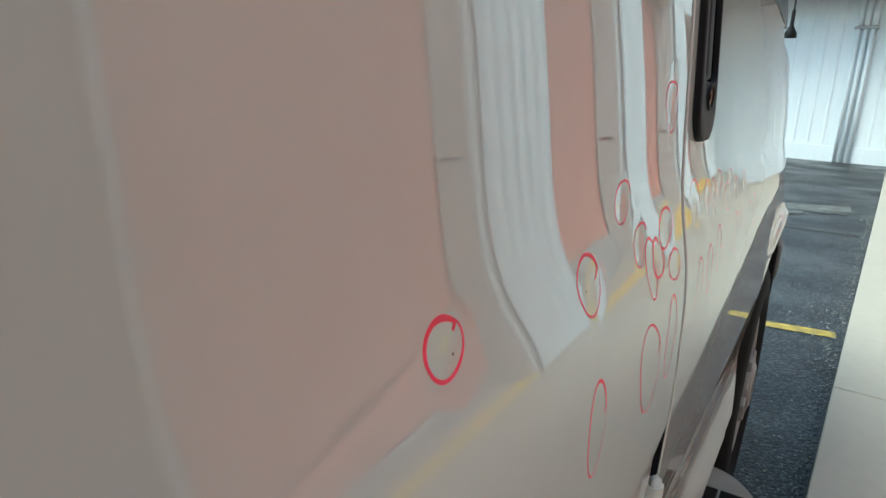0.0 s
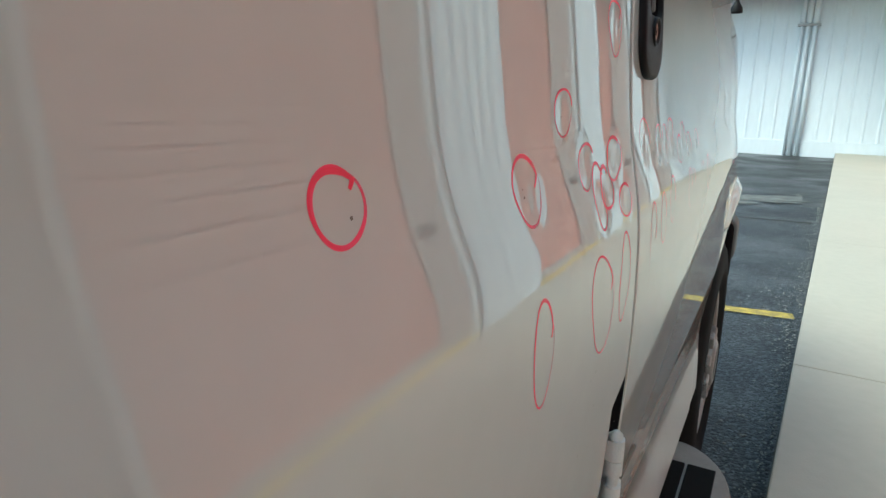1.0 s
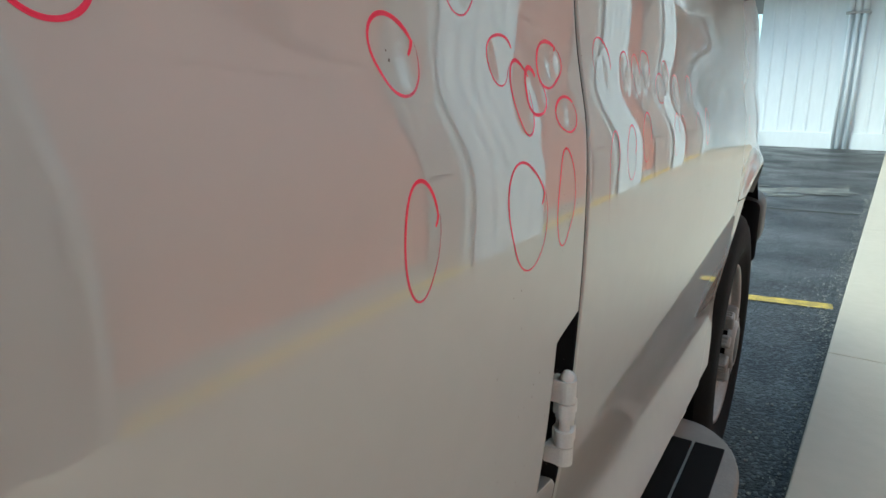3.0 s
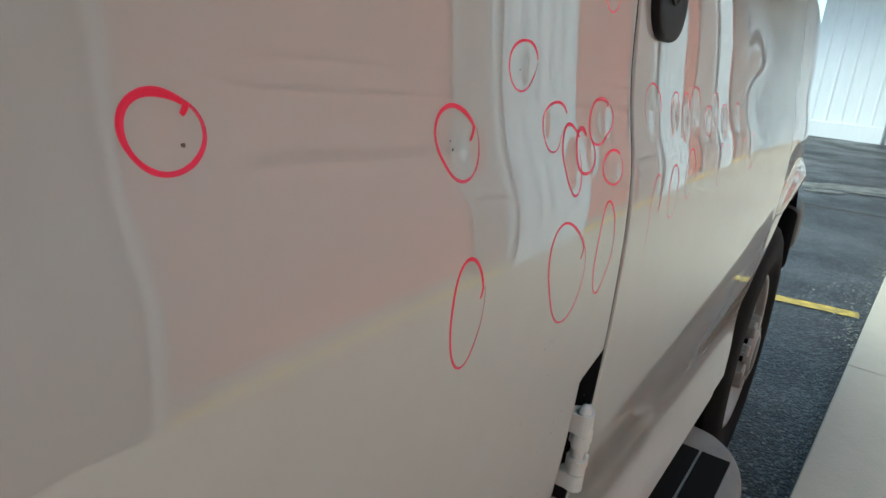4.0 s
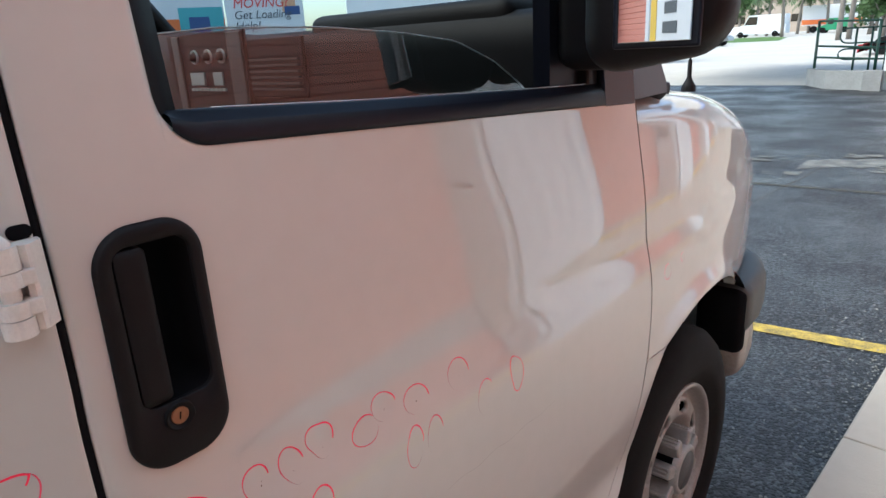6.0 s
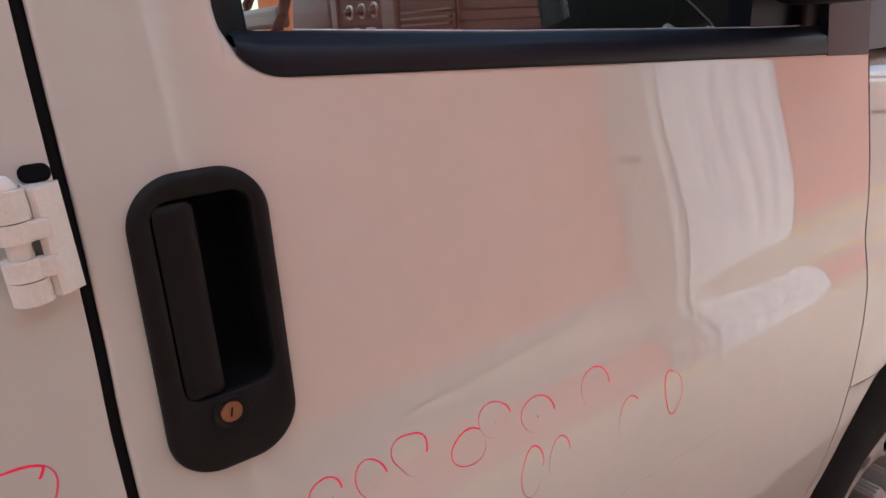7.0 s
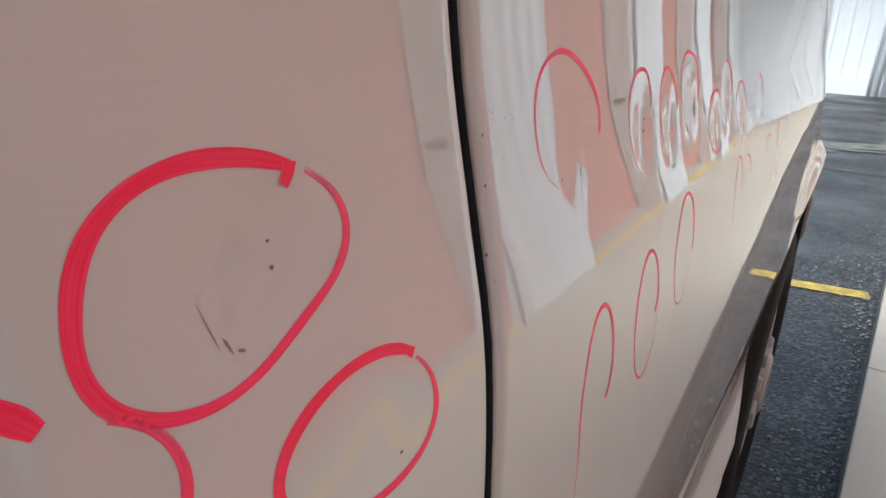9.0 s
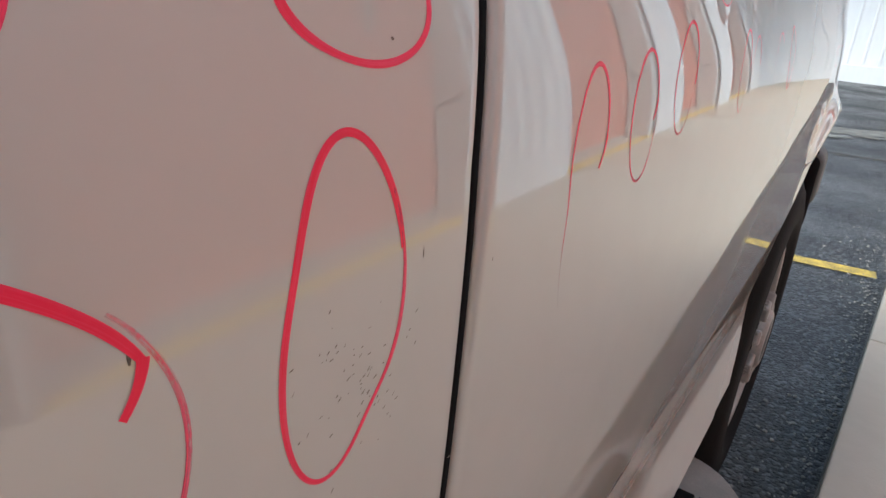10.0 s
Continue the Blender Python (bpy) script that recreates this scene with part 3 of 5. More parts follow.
REAR_Y = -1.25
arc = [WIN_Y - WIN_R * (1 - math.sin(a)) for a in np.linspace(0, math.pi / 2, 9)]
pillar = [WIN_Y] + list(np.linspace(WIN_Y + 0.005, door_edge(1.1) - 0.004, 15)) + [door_edge(1.1) - d for d in (.0016, .0009, .0004, .0001, 0)]
rear_cols = list(np.linspace(REAR_Y, -0.5, 12)) + list(np.linspace(-0.495, WIN_Y - WIN_R, 84))
DENTS_SIDE = [(-0.2290, 1.0477, .007, .0009), (-0.3990, 1.0617, .008, .0008), (-0.1730, 1.0917, .006, .0006), (-0.1280, 1.0587, .006, .0008),
              (-0.0900, 1.0287, .008, .0014), (-0.0640, 1.0367, .006, .0009), (-0.0370, 1.0557, .008, .0010), (-0.0140, 1.0177, .006, .0008), (-0.0370, 1.1607, .006, .0005)]
side_door = skin_panel("side_door", lambda z: REAR_Y, door_edge, rear_cols[:-1] + arc + pillar[1:], 0.47, lambda y: WIN_Z, van, DENTS_SIDE,
                       "white hinged side door with red rings and scuffs",
                       [(arc, lambda y: WIN_Z, lambda y: WIN_Z + WIN_R - math.sqrt(max(0, WIN_R ** 2 - (y - WIN_Y + WIN_R) ** 2)), 2),
                        (pillar, lambda y: WIN_Z, lambda y: 1.87, 26), (rear_cols[:-1] + arc + pillar[1:], lambda y: 1.87, lambda y: 1.95, 5)], None, 0, .0016)

# front passenger door
CORNER_Y, CORNER_R = 0.143, 0.04


fd_left = lambda z: seam(z) + 0.0034


def window_gap(y, z):
    """How far a point of the front door lies from the edge of its window."""
    if y > 0.925:
        return 1.0
    cy, cz = CORNER_Y + CORNER_R, belt(max(y, CORNER_Y)) + CORNER_R
    if y < cy and z < cz:
        return max(0.0, math.hypot(y - cy, z - cz) - CORNER_R)
    return max(0.0, CORNER_Y - y if z >= cz else cz - CORNER_R - z)


arc = [CORNER_Y + CORNER_R * (1 - math.sin(a)) for a in np.linspace(math.pi / 2, 0, 9)]
pillar = [fd_left(1.1) + d for d in (0, .0002, .0008, .0016, .0026, .0036)] + list(np.linspace(fd_left(1.1) + .006, CORNER_Y - 0.010, 16)) + [CORNER_Y - d for d in (.0075, .005, .003, .0015, .0005, 0)]
front_cols = list(np.linspace(CORNER_Y + CORNER_R + 0.004, 0.62, 96)) + list(np.linspace(0.64, door_front(1.1) - 0.003, 20))
DENTS_FRONT = [(0.0860, 1.0520, .005, .0004), (0.1570, 1.0550, .006, .0010), (0.1980, 1.0520, .006, .0010), (0.2390, 1.0590, .007, .0010), (0.2940, 1.0420, .006, .0007),
               (0.3280, 1.0590, .006, .0009), (0.3810, 1.0420, .007, .0011), (0.4690, 1.0440, .006, .0007)]
front_door = skin_panel("front_door", fd_left, lambda z: door_front(z) - 0.0013, pillar + arc[1:] + front_cols, 0.47, belt, van, DENTS_FRONT,
                        "white front passenger door with lowered window",
                        [(arc, belt, lambda y: belt(y) + CORNER_R - math.sqrt(max(0, CORNER_R ** 2 - (y - CORNER_Y - CORNER_R) ** 2)), 6),
                         (pillar, belt, lambda y: 1.93, 28)],
                        lambda y, z: (abs(y - .106 - .03 * (z - 1.250)) / .040) ** 4 + (abs(z - 1.250) / .085) ** 4 < 1, .0036, 0.0, window_gap)

# fender: a strip behind the arch, the main panel over it
bm = bmesh.new()
sheet(bm, [[(skin(z, y), y, z) for u in np.linspace(0, 1, 8) for y in [door_front(z) + 0.0013 + u * max(0.006, arch_back(z) - door_front(z) - 0.0013)]] for z in zs(0.475, 0.811)])
fix(bm, (1, 0, 0))
turned_in(bm)
part("fender_strip", bm, PAINT, van, "", True)


def eased(v, xs, ys, reach):
    """Like interp, with the corners rounded off."""
    return sum(interp(v + reach * (k / 4 - 1), xs, ys) for k in range(9)) / 9


def hood_line(y):
    return eased(y, [1.06, 1.3, 1.6, 1.85, 2.0, 2.12], [1.348, 1.338, 1.315, 1.275, 1.235, 1.19], .09)


def arch_top(y):
    d = ARCH_R ** 2 - ((y - ARCH_Y) * (ARCH_FRONT if y > ARCH_Y else 1)) ** 2
    return max(0.814, ARCH_Z + math.sqrt(d)) if d > 0 and y < ARCH_Y else max(0.748, ARCH_Z + math.sqrt(max(0, d))) if y > ARCH_Y else 0.814


bm = bmesh.new()
rows = []
for y in np.linspace(1.066, 2.12, 96):
    lo, hi = arch_top(y), hood_line(y)
    R = eased(y, [1.06, 1.5, 2.12], [0.055, 0.085, 0.13], .2)
    shift = max(0, 1 - (y - 1.066) / 0.12)
    row = [(skin(z, y), y + (door_front(z) + 0.0013 - 1.066) * shift, z) for z in lo + (hi - R - lo) * np.linspace(0, 1, 52) ** 1.35]
    xe = row[-1][0]
    for a in np.linspace(0.15, math.pi / 2, 9):
        row.append((xe - R * 1.3 * (1 - math.cos(a)), row[51][1], hi - R + R * math.sin(a)))
    row.append((xe - 0.30, row[51][1], hi + 0.02))
    rows.append(row)
# the nose turns in towards the grille
last = rows[-1]
for k in range(1, 6):
    a = k / 5 * math.pi / 2
    rows.append([(x - 0.14 * (1 - math.cos(a)), y + 0.09 * math.sin(a), z) for x, y, z in last])
sheet(bm, rows)
fix(bm, (1, 0, 0))
turned_in(bm, 0.03)
fender = part("fender", bm, PAINT, van, "white front fender with flared wheel arch", True)

# black backing behind the gaps, sill below the doors, wheel well
boxed("door_seal", (-0.16, -1.3, 0.46), (-0.05, 1.06, 0.95), PIT, van)
bm = bmesh.new()
rows = [[(skin(z, seam(z)) - d, seam(z) + y, z) for y, d in ((-.03, .019), (-.0046, .0022), (-.0034, .0011), (.0008, .0011), (.0042, .0050), (.03, .019))] for z in np.linspace(0.48, 1.94, 120)]
sheet(bm, rows)
fix(bm, (1, 0, 0))
part("pillar_seal", bm, PIT, van, "", True)
bm = bmesh.new()
sheet(bm, [[(skin(z, y) - d, y, z) for e, d in ((-.02, .02), (-.003, .0010), (.003, .0010), (.02, .02)) for y in [door_front(z) + e]] for z in np.linspace(0.5, 1.34, 40)])
part("fender_seal", bm, PIT, van, "", True)
boxed("sill", (-0.20, -3.3, 0.36), (-0.03, 0.86, 0.475), PAINT_DULL, van, 0.02)
bm = bmesh.new()
sheet(bm, [[(x, ARCH_Y + r * math.cos(a) / (ARCH_FRONT if math.cos(a) > 0 else 1), ARCH_Z + .01 + r * math.sin(a)) for r, x in ((.468, -.025), (.468, -.42), (.02, -.42))]
           for a in np.linspace(radians(22), radians(205), 36)])
part("wheel_well", bm, PIT, van, "black wheel well liner")


# ---- marker rings on the doors ----
bpy.context.view_layer.update()


def onto(panel, y, z, lift):
    """The point of a panel's outer face at that length and height, a little proud of it."""
    hit, place, normal, _ = panel.ray_cast(Vector((.3, y, z)), Vector((-1, 0, 0)))
    return place + normal * lift if hit else Vector((skin(z, y) + lift, y, z))


def stroke(bm, panel, pts, lift, seed):
    """A flat ribbon of ink along (y, z, width, ink) points."""
    uv, amount = bm.loops.layers.uv.verify(), bm.verts.layers.float["ink"]
    rows, along = [], 0.0
    for i, (py, pz, w, k) in enumerate(pts):
        q0, q1 = pts[max(i - 1, 0)], pts[min(i + 1, len(pts) - 1)]
        dy, dz = q1[0] - q0[0], q1[1] - q0[1]
        n = math.hypot(dy, dz) or 1e-6
        along += math.hypot(py - pts[i - 1][0], pz - pts[i - 1][1]) if i else 0.0
        row = []
        for e in (-1, -.5, 0, .5, 1):
            v = bm.verts.new(onto(panel, py - dz / n * w / 2 * e, pz + dy / n * w / 2 * e, lift))
            v[amount] = k * (.82 if abs(e) == 1 else 1.0)
            row.append((v, (along + seed * .37, e)))
        rows.append(row)
    for r0, r1 in zip(rows, rows[1:]):
        for a, b, c, d in zip(r0, r0[1:], r1[1:], r1):
            f = bm.faces.new((a[0], b[0], c[0], d[0]))
            for loop, q in zip(f.loops, (a, b, c, d)):
                loop[uv].uv = q[1]


def pen_ring(panel, y, z, tall, r, two, three, drift, start, sweep, width, ink_left=.45, hook=0.0, full=1.0):
    """A hand-drawn ring: mean radius r, drawn out upwards by tall, with two- and threefold unevenness and a spiral drift.
    The pen sets down thick at start and runs drier along its sweep; hook is a short stroke back where it set down."""
    rnd = random.Random(int(abs(y) * 10000))
    ph, n = rnd.uniform(0, 6.28), max(40, int(sweep * .33))
    pts = []
    for k in range(n + 1):
        s = k / n
        t = radians(start + sweep * s)
        q = r + two[0] * math.cos(2 * t) + two[1] * math.sin(2 * t) + three[0] * math.cos(3 * t) + three[1] * math.sin(3 * t) + drift * radians(sweep * s) / math.tau
        w = width * interp(s, [0, .03, .12, .35, .6, .85, 1], [.70, 1.0, 1.12, .95, .72, .66, .42]) * (1 + .10 * math.sin(13 * s + ph) + .06 * math.sin(31 * s + 2 * ph))
        pts.append((y + q * math.cos(t), z + tall * q * math.sin(t), w, full * interp(s, [0, .3, .6, .9, 1], [1.0, .95, (1 + ink_left) / 2, ink_left, ink_left * .55])))
    bm = bmesh.new()
    bm.verts.layers.float.new("ink")
    bm.loops.layers.uv.new("stroke")
    stroke(bm, panel, pts, .00012, rnd.random())
    if hook:
        y0, z0 = pts[0][:2]
        stroke(bm, panel, [(y0 - hook * u * (.15 + .35 * u), z0 + .0008 - hook * u, width * (1.15 - .4 * u), full) for u in np.linspace(0, 1, 9)], .00020, rnd.random())
    fix(bm, (1, 0, 0))
    return part("marker_ring", bm, MARKER, panel, "", True)


pen_ring(side_door, -0.4055, 1.0660, .95, .0134, (.0004, -.0008), (.0003, .0002), .0006, 45, 372, .0026, .6, .004)
pen_ring(side_door, -0.2413, 1.0534, 0.94, .0193, (-.0004, -.0022), (.0001, .0006), .0014, 26, 356, .0023, .35, .008)
pen_ring(side_door, -0.1698, 1.0945, 0.82, .0178, (-.0002, .0011), (.0001, .0007), -.0005, 13, 356, .0018, .4)
pen_ring(side_door, -0.1260, 1.0567, 0.85, .0197, (-.0007, .0017), (.0003, .0013), -.0045, 27, 330, .0018, .3)
pen_ring(side_door, -0.0972, 1.0312, 1.54, .0182, (.0003, -.0021), (.0004, .0006), -.0053, 41, 343, .0022, .6)
pen_ring(side_door, -0.0760, 1.0371, 1.06, .0138, (.0004, -.0022), (.0017, -.0005), .0034, 71, 325, .0031, .6)
pen_ring(side_door, -0.0439, 1.0580, 0.70, .0236, (.0001, .0017), (.0015, .0002), .0004, 52, 352, .0027, .6, .0036)
pen_ring(side_door, -0.0207, 1.0208, 0.62, .0223, (.0001, -.0007), (-.0006, -.0001), -.0010, 47, 352, .0024, .7, .0018)
pen_ring(side_door, -0.0317, 0.9577, 2.03, .0178, (.0002, .0025), (.0009, -.0007), .0004, 14, 384, .0020, .6)
pen_ring(side_door, -0.1040, 0.9534, 1.11, .0316, (-.0013, -.0032), (.0011, .0012), .0020, 23, 378, .0020, .4, .009)
pen_ring(side_door, -0.2379, 0.9612, 1.84, .0157, (-.0003, .0014), (.0005, .0002), .0020, 18, 360, .0021, .3, .006)
pen_ring(side_door, -0.0349, 1.1602, 0.98, .0206, (-.0002, -.0007), (-.0004, .0019), .0008, 42, 372, .0019, .5, .008)
pen_ring(front_door, 0.0836, 1.0670, 0.78, .0250, (-.0003, -.0011), (.0012, -.0002), -.0002, -18, 264, .0019, .25, 0, .95)
pen_ring(front_door, 0.1554, 1.0610, 1.34, .0146, (-.0001, .0001), (-.0002, .0007), .0001, 11, 267, .0016, .2, 0, .9)
pen_ring(front_door, 0.1979, 1.0578, 1.49, .0145, (.0002, -.0020), (-.0002, .0003), .0, 6, 283, .0015, .25, 0, .85)
pen_ring(front_door, 0.2372, 1.0668, 1.16, .0171, (.0001, -.0013), (-.0001, .0017), .0007, -19, 305, .0017, .2, 0, .9)
pen_ring(front_door, 0.2973, 1.0462, 0.88, .0195, (.0, .0004), (-.0006, -.0004), .0002, 43, 315, .0015, .4, 0, .85)
pen_ring(front_door, 0.3303, 1.0615, 0.93, .0190, (-.0002, -.0010), (.0006, .0001), .0, -1, 255, .0014, .2, 0, .85)
pen_ring(front_door, 0.3837, 1.0454, 0.83, .0225, (-.0009, -.0015), (-.0002, .0), .0, -9, 257, .0015, .2, 0, .9)
pen_ring(front_door, 0.4650, 1.0440, 1.00, .0220, (-.0008, -.0002), (.0, .0), -.0010, -6, 270, .0014, .0, 0, .8)
pen_ring(front_door, 0.5879, 0.9938, 1.86, .0150, (.0004, -.0002), (.0011, .0006), .0, 88, 362, .0016, .8)
pen_ring(front_door, 0.5110, 0.9900, 1.25, .0190, (-.0010, .0020), (.0, .0), .0, 40, 200, .0013, .1, 0, .6)
pen_ring(front_door, 0.4030, 0.9880, 1.60, .0150, (.0, .0020), (.0, .0), .0, 10, 230, .0013, .1, 0, .6)
pen_ring(front_door, 0.3660, 0.9900, 1.70, .0150, (.0, .0025), (.0, .0), .0, 10, 320, .0014, .3, .004, .75)
pen_ring(front_door, 0.2168, 0.9934, 1.36, .0179, (-.0002, .0036), (-.0001, .0006), .0007, 0, 335, .0016, .3, .005, .9)
pen_ring(front_door, 0.1549, 0.9803, 1.59, .0164, (-.0004, .0012), (-.0004, .0002), .0007, 13, 352, .0017, .35, .009, .9)
pen_ring(front_door, 0.0930, 0.9589, 1.90, .0182, (-.0064, .0039), (-.0010, .0029), .0, 28, 216, .0016, .2, .012, .9)
pen_ring(fender, 1.1480, 0.9810, .85, .0185, (-.0010, .0), (.0, .0), .0, 70, 340, .0015, .3, 0, .75)
pen_ring(fender, 1.2330, 0.9890, .88, .0110, (.0, .0), (.0, .0), .0, 60, 300, .0013, .2, 0, .7)


def flecks(door, where, name="paint_chip", material=SPECK, lab="dark chips and scuffs in the paint"):
    """Small chips and scuffs: (y, z, length, width, lean) each."""
    bm = bmesh.new()
    for y, z, l, w, a in where:
        ca, sa = math.cos(a), math.sin(a)
        ring = []
        for k in range(7):
            t = k / 7 * math.tau
            u, v = l * math.cos(t) * (1 + 0.3 * math.sin(3 * t + y * 900)), w * math.sin(t)
            yy, zz = y + u * ca - v * sa, z + u * sa + v * ca
            ring.append(bm.verts.new(onto(door, yy, zz, .00010)))
        bm.faces.new(ring)
    fix(bm, (1, 0, 0))
    return tagged(part(name, bm, material, door, lab), kind="stuff")


rnd = random.Random(4)
spots = [(rnd.gauss(-0.0305, 0.0095), rnd.gauss(0.937, 0.011), rnd.uniform(.0002, .0008), rnd.uniform(.00008, .0002), rnd.uniform(0.2, 0.9)) for _ in range(70)]
spots += [(rnd.gauss(-0.09, 0.05), rnd.gauss(0.80, 0.05), rnd.uniform(.0004, .0012), rnd.uniform(.0002, .0006), rnd.uniform(0, 3)) for _ in range(28)]
spots += [(-0.2470, 1.0502, .0011, .0009, 0), (-0.2485, 1.0547, .0006, .0006, 0), (-0.3990, 1.0617, .0010, .0008, 0), (-0.1730, 1.0917, .0008, .0006, 0),
          (-0.0130, 1.0122, .0005, .0004, 0), (-0.0353, 1.0605, .0004, .0003, 0), (-0.0353, 1.0562, .0005, .0004, 0), (-0.0785, 0.9682, .0016, .0004, 1.5), (-0.0050, 0.9637, .0015, .0002, 1.5)]
flecks(side_door, spots)
SCUFF = mat("faint_scuff", (0.27, 0.235, 0.215), 0.6, vary=0.2, scale=300)
flecks(side_door, [(-0.0487, 1.0513, .0040, .00016, -1.28), (-0.0462, 1.0478, .0016, .0003, -1.2), (-0.0440, 1.0462, .0008, .0003, -.4)],
       "scuff", SCUFF, "faint brown scuffs in the paint")
spots = [(0.1600, 1.0560, .0011, .0008, 0.8), (0.1610, 1.0605, .0007, .0005, 0), (0.0910, 1.0510, .0016, .0003, 1.7), (0.0760, 1.0510, .0005, .0004, 0), (0.1980, 1.0510, .0005, .0004, 0),
         (0.2380, 1.0570, .0005, .0004, 0), (0.3830, 1.0430, .0009, .0014, 0), (0.3310, 1.0570, .0004, .0012, 0), (0.4660, 1.0410, .0004, .0004, 0), (0.0320, 1.0690, .0006, .0002, 1.3), (0.0320, 1.0570, .0006, .0002, 1.3),
         (0.0310, 1.0400, .0005, .0002, 1.3), (0.0300, 1.0340, .0005, .0002, 1.3), (0.0290, 0.9520, .0006, .0002, 1.3)]
spots += [(rnd.uniform(0.03, 0.09), rnd.uniform(1.03, 1.075), rnd.uniform(.0002, .0005), .0002, rnd.uniform(0, 3)) for _ in range(9)]
spots += [(0.42 + 0.26 * k / 20, 0.896 + 0.002 * math.sin(k), .008, .00012, 0.0) for k in range(21)]
flecks(front_door, spots)


# ---- door handle ----
def rounded(cy, cz, hw, hh, r, n=16, shear=0.0):
    """A rounded rectangle of (y, z), from the right edge upwards."""
    out = []
    for sy, sz, a0 in ((1, 1, 0), (-1, 1, 90), (-1, -1, 180), (1, -1, 270)):
        for k in range(n):
            a = radians(a0 + 90 * k / (n - 1))
            out.append((cy + sy * (hw - r) + r * math.cos(a), cz + sz * (hh - r) + r * math.sin(a)))
    return [(y + shear * (z - cz), z) for y, z in out]


def loops(bm, rings, close=None):
    vs = [[bm.verts.new((skin(z, y) + h, y, z)) for y, z in ring] for ring, h in rings]
    for r0, r1 in zip(vs, vs[1:]):
        for k in range(len(r0)):
            bm.faces.new((r0[k], r0[(k + 1) % len(r0)], r1[(k + 1) % len(r0)], r1[k]))
    if close is not None:
        bm.faces.new(vs[-1])
    return vs


bm = bmesh.new()
H = dict(cy=0.1025, cz=1.2327)
loops(bm, [(rounded(H["cy"], H["cz"], .0468, .1085, .035, shear=.045), -.004), (rounded(H["cy"], H["cz"], .0465, .1082, .035, shear=.045), .0025),
           (rounded(H["cy"], H["cz"], .0448, .1065, .034, shear=.045), .0056), (rounded(H["cy"], H["cz"], .0415, .1035, .032, shear=.045), .0068),
           (rounded(.1045, 1.254, .0336, .0715, .014, shear=.035), .0070), (rounded(.1045, 1.254, .0328, .0706, .013, shear=.035), .0060),
           (rounded(.1045, 1.254, .0325, .0702, .013, shear=.035), .002)])
fix(bm, (1, 0, 0))
handle = part("door_handle", bm, BLACK, front_door, "black plastic pull handle in a recessed bezel", True)
bm = bmesh.new()
loops(bm, [(rounded(.1045, 1.254, .0326, .0703, .013, shear=.035), .0025), (rounded(.1045, 1.254, .031, .068, .012, shear=.035), -.020),
           (rounded(.1045, 1.254, .024, .060, .012, shear=.035), -.034)], True)
fix(bm, (1, 0, 0))
part("grip_cavity", bm, PIT, handle, "dark hollow behind the pull", True)
bm = bmesh.new()
loops(bm, [(rounded(.0860, 1.254, .0134, .0685, .006, shear=.035), -.020), (rounded(.0860, 1.254, .0134, .0685, .006, shear=.035), .0052), (rounded(.0860, 1.254, .0122, .0673, .005, shear=.035), .0068),
           (rounded(.0860, 1.254, .006, .060, .003, shear=.035), .0074)], True)
fix(bm, (1, 0, 0))
part("pull_flap", bm, BLACK, handle, "", True)
bm = bmesh.new()
lx = skin(1.168, 0.0995)
lathe(bm, [(.0140, .006), (.0135, .0086), (.0127, .0096), (.0117, .0090), (.0098, .0076), (.0084, .0070)], (lx, .0972, 1.169), (1, 0, 0), 40)
part("lock_dish", bm, BLACK, handle, "shallow black dish round the lock", True)
bm = bmesh.new()
lathe(bm, [(.0081, .004), (.0081, .0073), (.0075, .0078), (.0066, .0076), (.0001, .0076)], (lx, .0972, 1.169), (1, 0, 0), 32)
part("lock_cylinder", bm, COPPER, handle, "worn brassy lock cylinder", True)
boxed("key_slot", (-.0003, -.0005, -.0034), (.0005, .0005, .0034), PIT, handle, 0, "", Matrix.Translation((lx + .0077, .0972, 1.169)) @ Matrix.Rotation(radians(-14), 4, "X"))


# ---- exposed door hinges ----
def hinge(y, z0, z1, out, parent, s=1.0):
    h = z1 - z0
    bm = bmesh.new()
    x = skin((z0 + z1) / 2, y) + out
    tube(bm, [(x, y, z0 - .001), (x, y, z1 + .001)], .0072 * s, 16)
    hub = part("door_hinge", bm, PAINT_DULL, parent, "white painted exposed hinge", True)
    bm = bmesh.new()
    lathe(bm, [(.0085 * s, z1 - .001), (.0085 * s, z1 + .0015), (.006 * s, z1 + .005), (.004 * s, z1 + .0075), (.0002, z1 + .008)], (x, y, 0), (0, 0, 1), 24)
    part("pin_cap", bm, PAINT_DULL, hub, "", True)
    for k, (a, b, wide) in enumerate(((.74, 1.0, 0), (.555, .73, 1), (.22, .40, 1), (.0, .21, 0))):
        bm = bmesh.new()
        tube(bm, [(x, y, z0 + a * h), (x, y, z0 + b * h)], .0118 * s, 20)
        if wide:
            box(bm, (x - .012, y, z0 + a * h), (x + .0085 * s, y + .019 * s, z0 + b * h), .0015)
        else:
            box(bm, (x - .016, y - .0112 * s, z0 + a * h), (x + .002, y + .0112 * s, z0 + b * h), .0015)
        part("knuckle", bm, PAINT_DULL, hub)
    bm = bmesh.new()
    prof = [(x - .022, y + .0115 * s), (x + .0030, y + .0115 * s), (x + .0062 * s, y + .0155 * s), (x + .0050 * s, y + .0190 * s), (x - .0040, y + .0295 * s), (x - .022, y + .0300 * s)]
    ends = sheet(bm, [[(px, py, pz) for px, py in prof] for pz in (z0 + .02 * h, z0 + .985 * h)])
    bm.faces.new(ends[0])
    bm.faces.new(ends[1][::-1])
    fix(bm)
    part("leaf", bm, PAINT_DULL, hub)
    return hub


